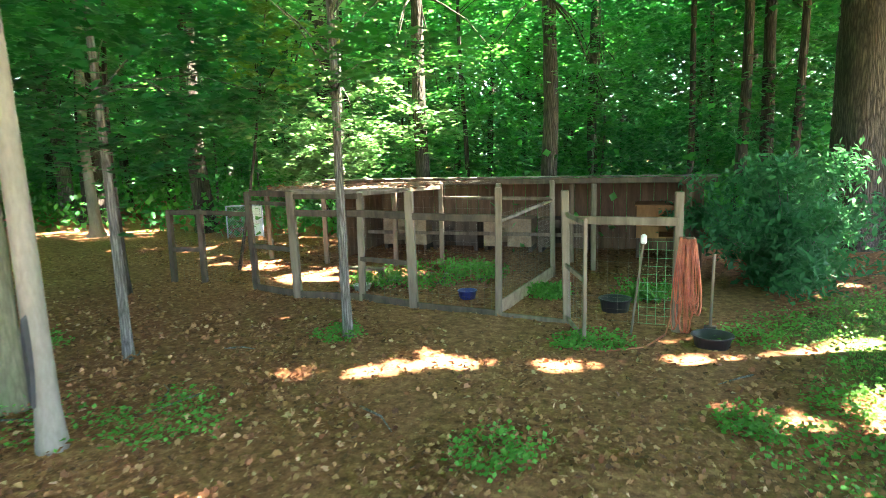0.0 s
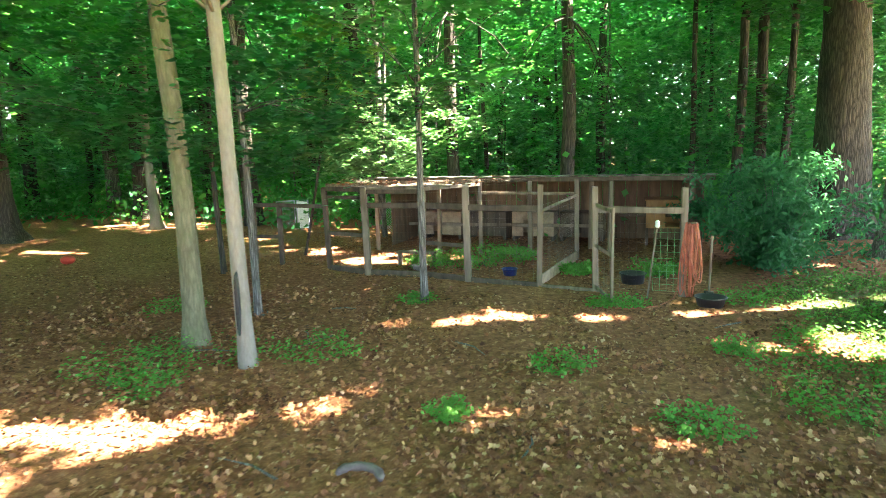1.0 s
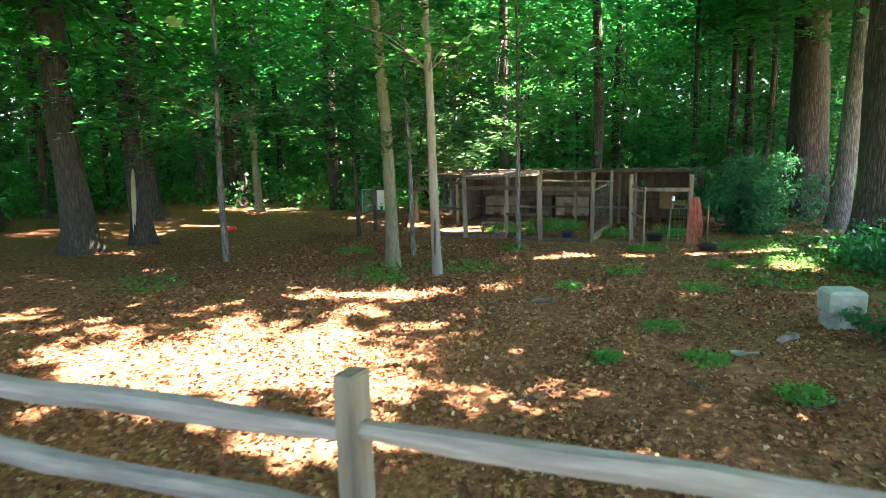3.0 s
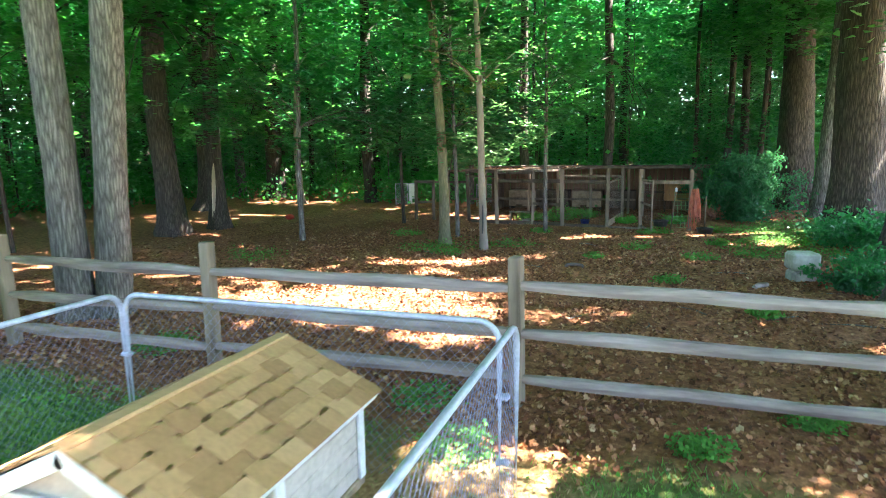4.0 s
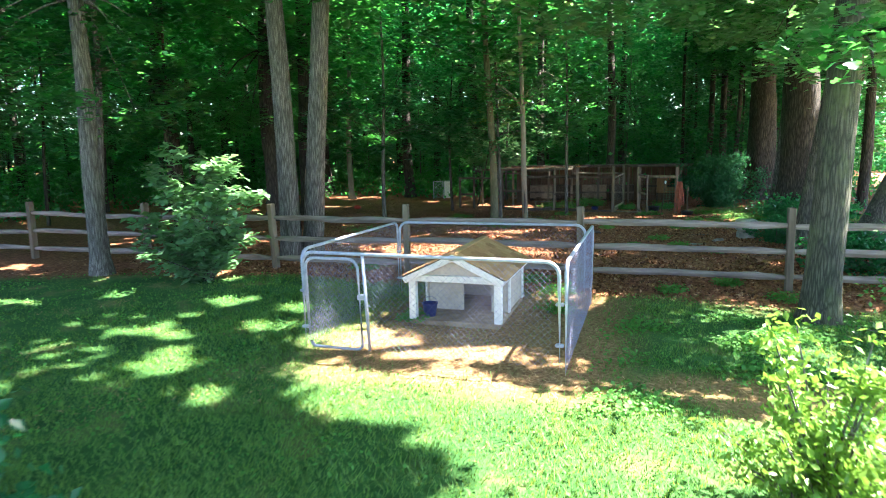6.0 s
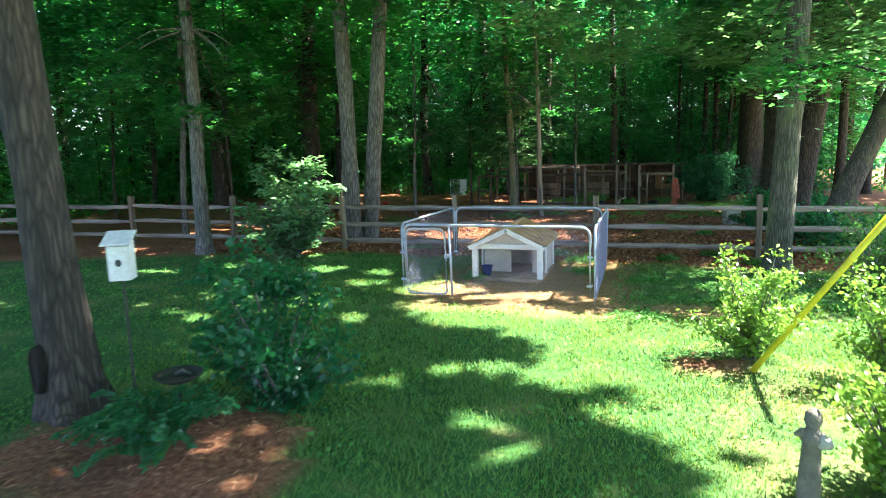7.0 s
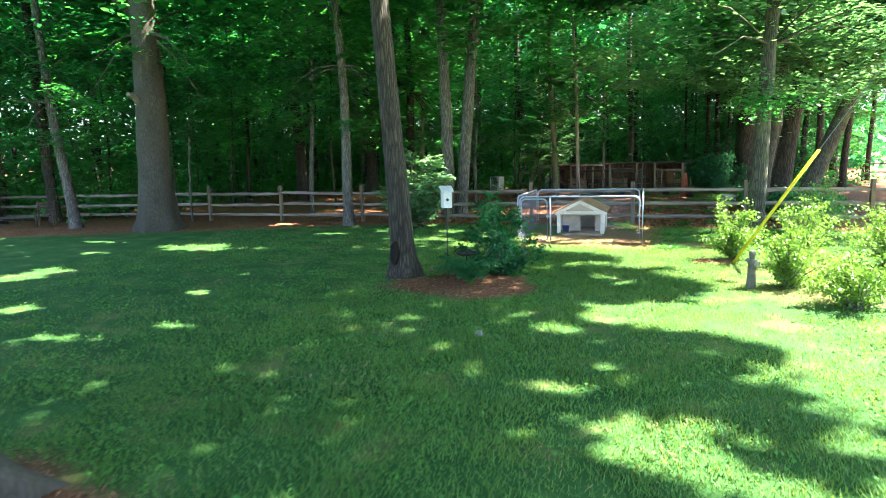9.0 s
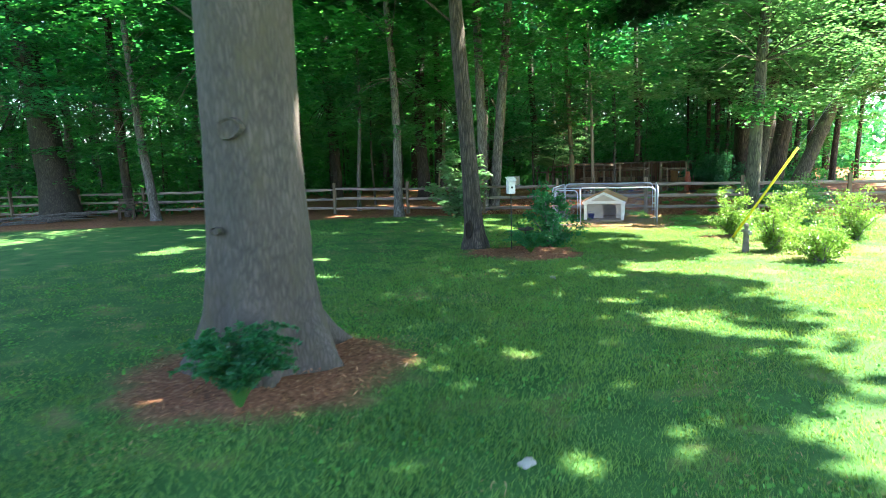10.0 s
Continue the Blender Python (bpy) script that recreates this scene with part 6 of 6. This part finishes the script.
a, tall = rng.uniform(0, 6.28, n), rng.uniform(0.025, 0.06, n) * (1 + 0.35 * wavy(x * 4, y * 4))
w, lean = 0.0065, rng.uniform(0.2, 1.5, n)
base = np.stack([x, y, np.zeros(n)], 1)
side = np.stack([np.cos(a), np.sin(a), np.zeros(n)], 1) * w
tip = base + np.stack([-np.sin(a) * lean * tall, np.cos(a) * lean * tall, tall], 1)
vs = np.stack([base - side, base + side, tip], 1).reshape(-1, 3)
tagged(quick("grass", vs, np.arange(3 * n).reshape(-1, 3), GRASS), "short green lawn grass", "grass", kind="stuff")

# dead blades in worn patches of the lawn
x, y = spread(60000, -8, 5, -18, 3)
keep = rng.random(len(x)) < lawn_at(x, y) * (1 - bed_and_shadow_at(x, y)) * np.clip(0.9 * wavy(x * 0.9 + 4, y * 1.1, 0.7) + 0.4 * wavy(x * 3, y * 3.3) - 0.25, 0, 1)
x, y = x[keep], y[keep]
vs, fs = leaf_mesh(np.stack([x, y, rng.uniform(0.01, 0.045, len(x))], 1), rng.uniform(0.03, 0.07, len(x)), 0.6, 0.07, 0.02, 0)
tagged(quick("dry_grass", vs, fs, STRAW), "dead tan grass blades in worn lawn patches", "grass", kind="stuff")

# clover and broad weeds in the lawn
x, y = spread(70000, -11, 6, -18, 4)
keep = rng.random(len(x)) < lawn_at(x, y) * (1 - straw_at(x, y)) * (1 - bed_and_shadow_at(x, y)) * np.clip(0.15 + 0.9 * wavy(x * 1.3, y * 1.5, 0.6), 0, 1)
x, y = x[keep], y[keep]
p = np.stack([x, y, rng.uniform(0.02, 0.07, len(x))], 1)
vs, fs = leaf_mesh(p, rng.uniform(0.02, 0.048, len(x)), 0.6, 0.5, 0.1, 0)
tagged(quick("clover", vs, fs, WEED), "clover and broad weeds in the lawn", "weeds", kind="stuff")

x, y = spread(34000, 0.3, 4.6, -2.2, 2.6)
keep = rng.random(len(x)) < np.clip(0.1 + 1.1 * wavy(x * 1.5, y * 1.6, 0.55), 0, 1) * smooth_step(-1.4, -0.4, y) * (1 - straw_at(x, y)) * lawn_at(x, y)
x, y = x[keep], y[keep]
vs, fs = leaf_mesh(np.stack([x, y, rng.uniform(0.02, 0.08, len(x))], 1), rng.uniform(0.025, 0.06, len(x)), 0.7, 0.5, 0.1, 0)
tagged(quick("broad_weeds", vs, fs, WEED), "lush low broad-leaved weeds beside the pen", "weeds", kind="stuff")

# straw and bits of dry stalk in the pen and the beds
x, y = spread(60000, -3.6, 5, -8, 4)
keep = rng.random(len(x)) < straw_at(x, y) ** 1.5 * (0.7 + 0.3 * wavy(x * 2, y * 2))
x, y = x[keep], y[keep]
vs, fs = leaf_mesh(np.stack([x, y, rng.uniform(0.012, 0.04, len(x))], 1), rng.uniform(0.03, 0.13, len(x)), 0.85, 0.06, 0.02, 0)
tagged(quick("straw", vs, fs, STRAW), "dry brown straw and stalks strewn on the ground", "straw", kind="stuff")

# bark chips and needles strewn over the mulch beds and the shrub's shadow patch
x, y = spread(46000, -6.2, 2.2, -16.4, -2.0)
keep = rng.random(len(x)) < bed_and_shadow_at(x, y) * (0.75 + 0.3 * wavy(x * 3, y * 3))
x, y = x[keep], y[keep]
vs, fs = leaf_mesh(np.stack([x, y, 0.05 + rng.uniform(0.0, 0.035, len(x))], 1), rng.uniform(0.02, 0.09, len(x)), 0.75, 0.12, 0.05, 0)
tagged(quick("mulch_chips", vs, fs, DRY), "brown bark chips and needles on the mulch beds", "mulch", kind="stuff")

# undergrowth and leaf walls deep in the wood
count = 1900
cx, cy = rng.uniform(-48, 13, count), rng.uniform(25.5, 60, count)
left = rng.random(count) < 0.3
cx[left], cy[left] = rng.uniform(-46, -22, left.sum()), rng.uniform(3, 30, left.sum())
keep = field_at(cx, cy) < 0.1
cx, cy = cx[keep], cy[keep]
who = np.repeat(np.arange(len(cx)), rng.poisson(38, len(cx)))
r = rng.uniform(0.5, 1.3, len(cx))[who]
p = np.stack([cx[who], cy[who], np.zeros(len(who))], 1) + rng.normal(size=(len(who), 3)) * np.stack([r, r, 0 * r], 1)
p[:, 2] = np.abs(rng.normal(size=len(who))) * 0.85 * r + 0.05
cx, cy = rng.uniform(-12, 9, 260), rng.uniform(25.2, 36, 260)
who = np.repeat(np.arange(260), rng.poisson(60, 260))
q = np.stack([cx[who], cy[who], np.zeros(len(who))], 1) + rng.normal(size=(len(who), 3)) * 0.55
q[:, 2] = np.abs(q[:, 2]) * 1.1 + 0.05
p = np.concatenate([p, q])
vs, fs = leaf_mesh(p, rng.uniform(0.12, 0.26, len(p)), 0.5, 0.42, 0.1, 0.2)
tagged(quick("undergrowth", vs, fs, LEAF), "low green undergrowth on the wood floor", "undergrowth", kind="stuff")
n = 78000
s = rng.random(n)
back = s < 0.72
x = np.where(back, rng.uniform(-62, 24, n), rng.uniform(-62, -47, n))
y = np.where(back, rng.uniform(58, 72, n), rng.uniform(8, 60, n))
z = 15 * rng.random(n) ** 1.5 + 0.2
keep = (wavy(x * 0.9, z * 1.3 + y * 0.5) + 0.5 * rng.normal(size=n) > -0.75) & (field_at(x, y) < 0.3)
vs, fs = leaf_mesh(np.stack([x, y, z], 1)[keep], rng.uniform(0.35, 0.8, keep.sum()), 0.4, 0.42, 0.1, 0.3)
tagged(quick("deep_wood", vs, fs, LEAF_DEEP), "dense green foliage of the deep wood", "woods", kind="stuff")

# a far belt of trees round the fields
n = 14000
a = rng.uniform(-2.2, 1.6, n)
d = rng.uniform(150, 190, n) + 20 * np.sin(5 * a)
top = 11 + 3 * np.sin(23 * a) + 2 * np.sin(57 * a + 1)
p = np.stack([d * np.sin(a), d * np.cos(a), top * rng.random(n) ** 0.7], 1)
vs, fs = leaf_mesh(p, rng.uniform(1.4, 3.2, n), 0.3, 0.45, 0.1, 0.2)
tagged(quick("far_trees", vs, fs, LEAF_DEEP), "distant belt of green trees beyond the fields", "trees", kind="stuff")
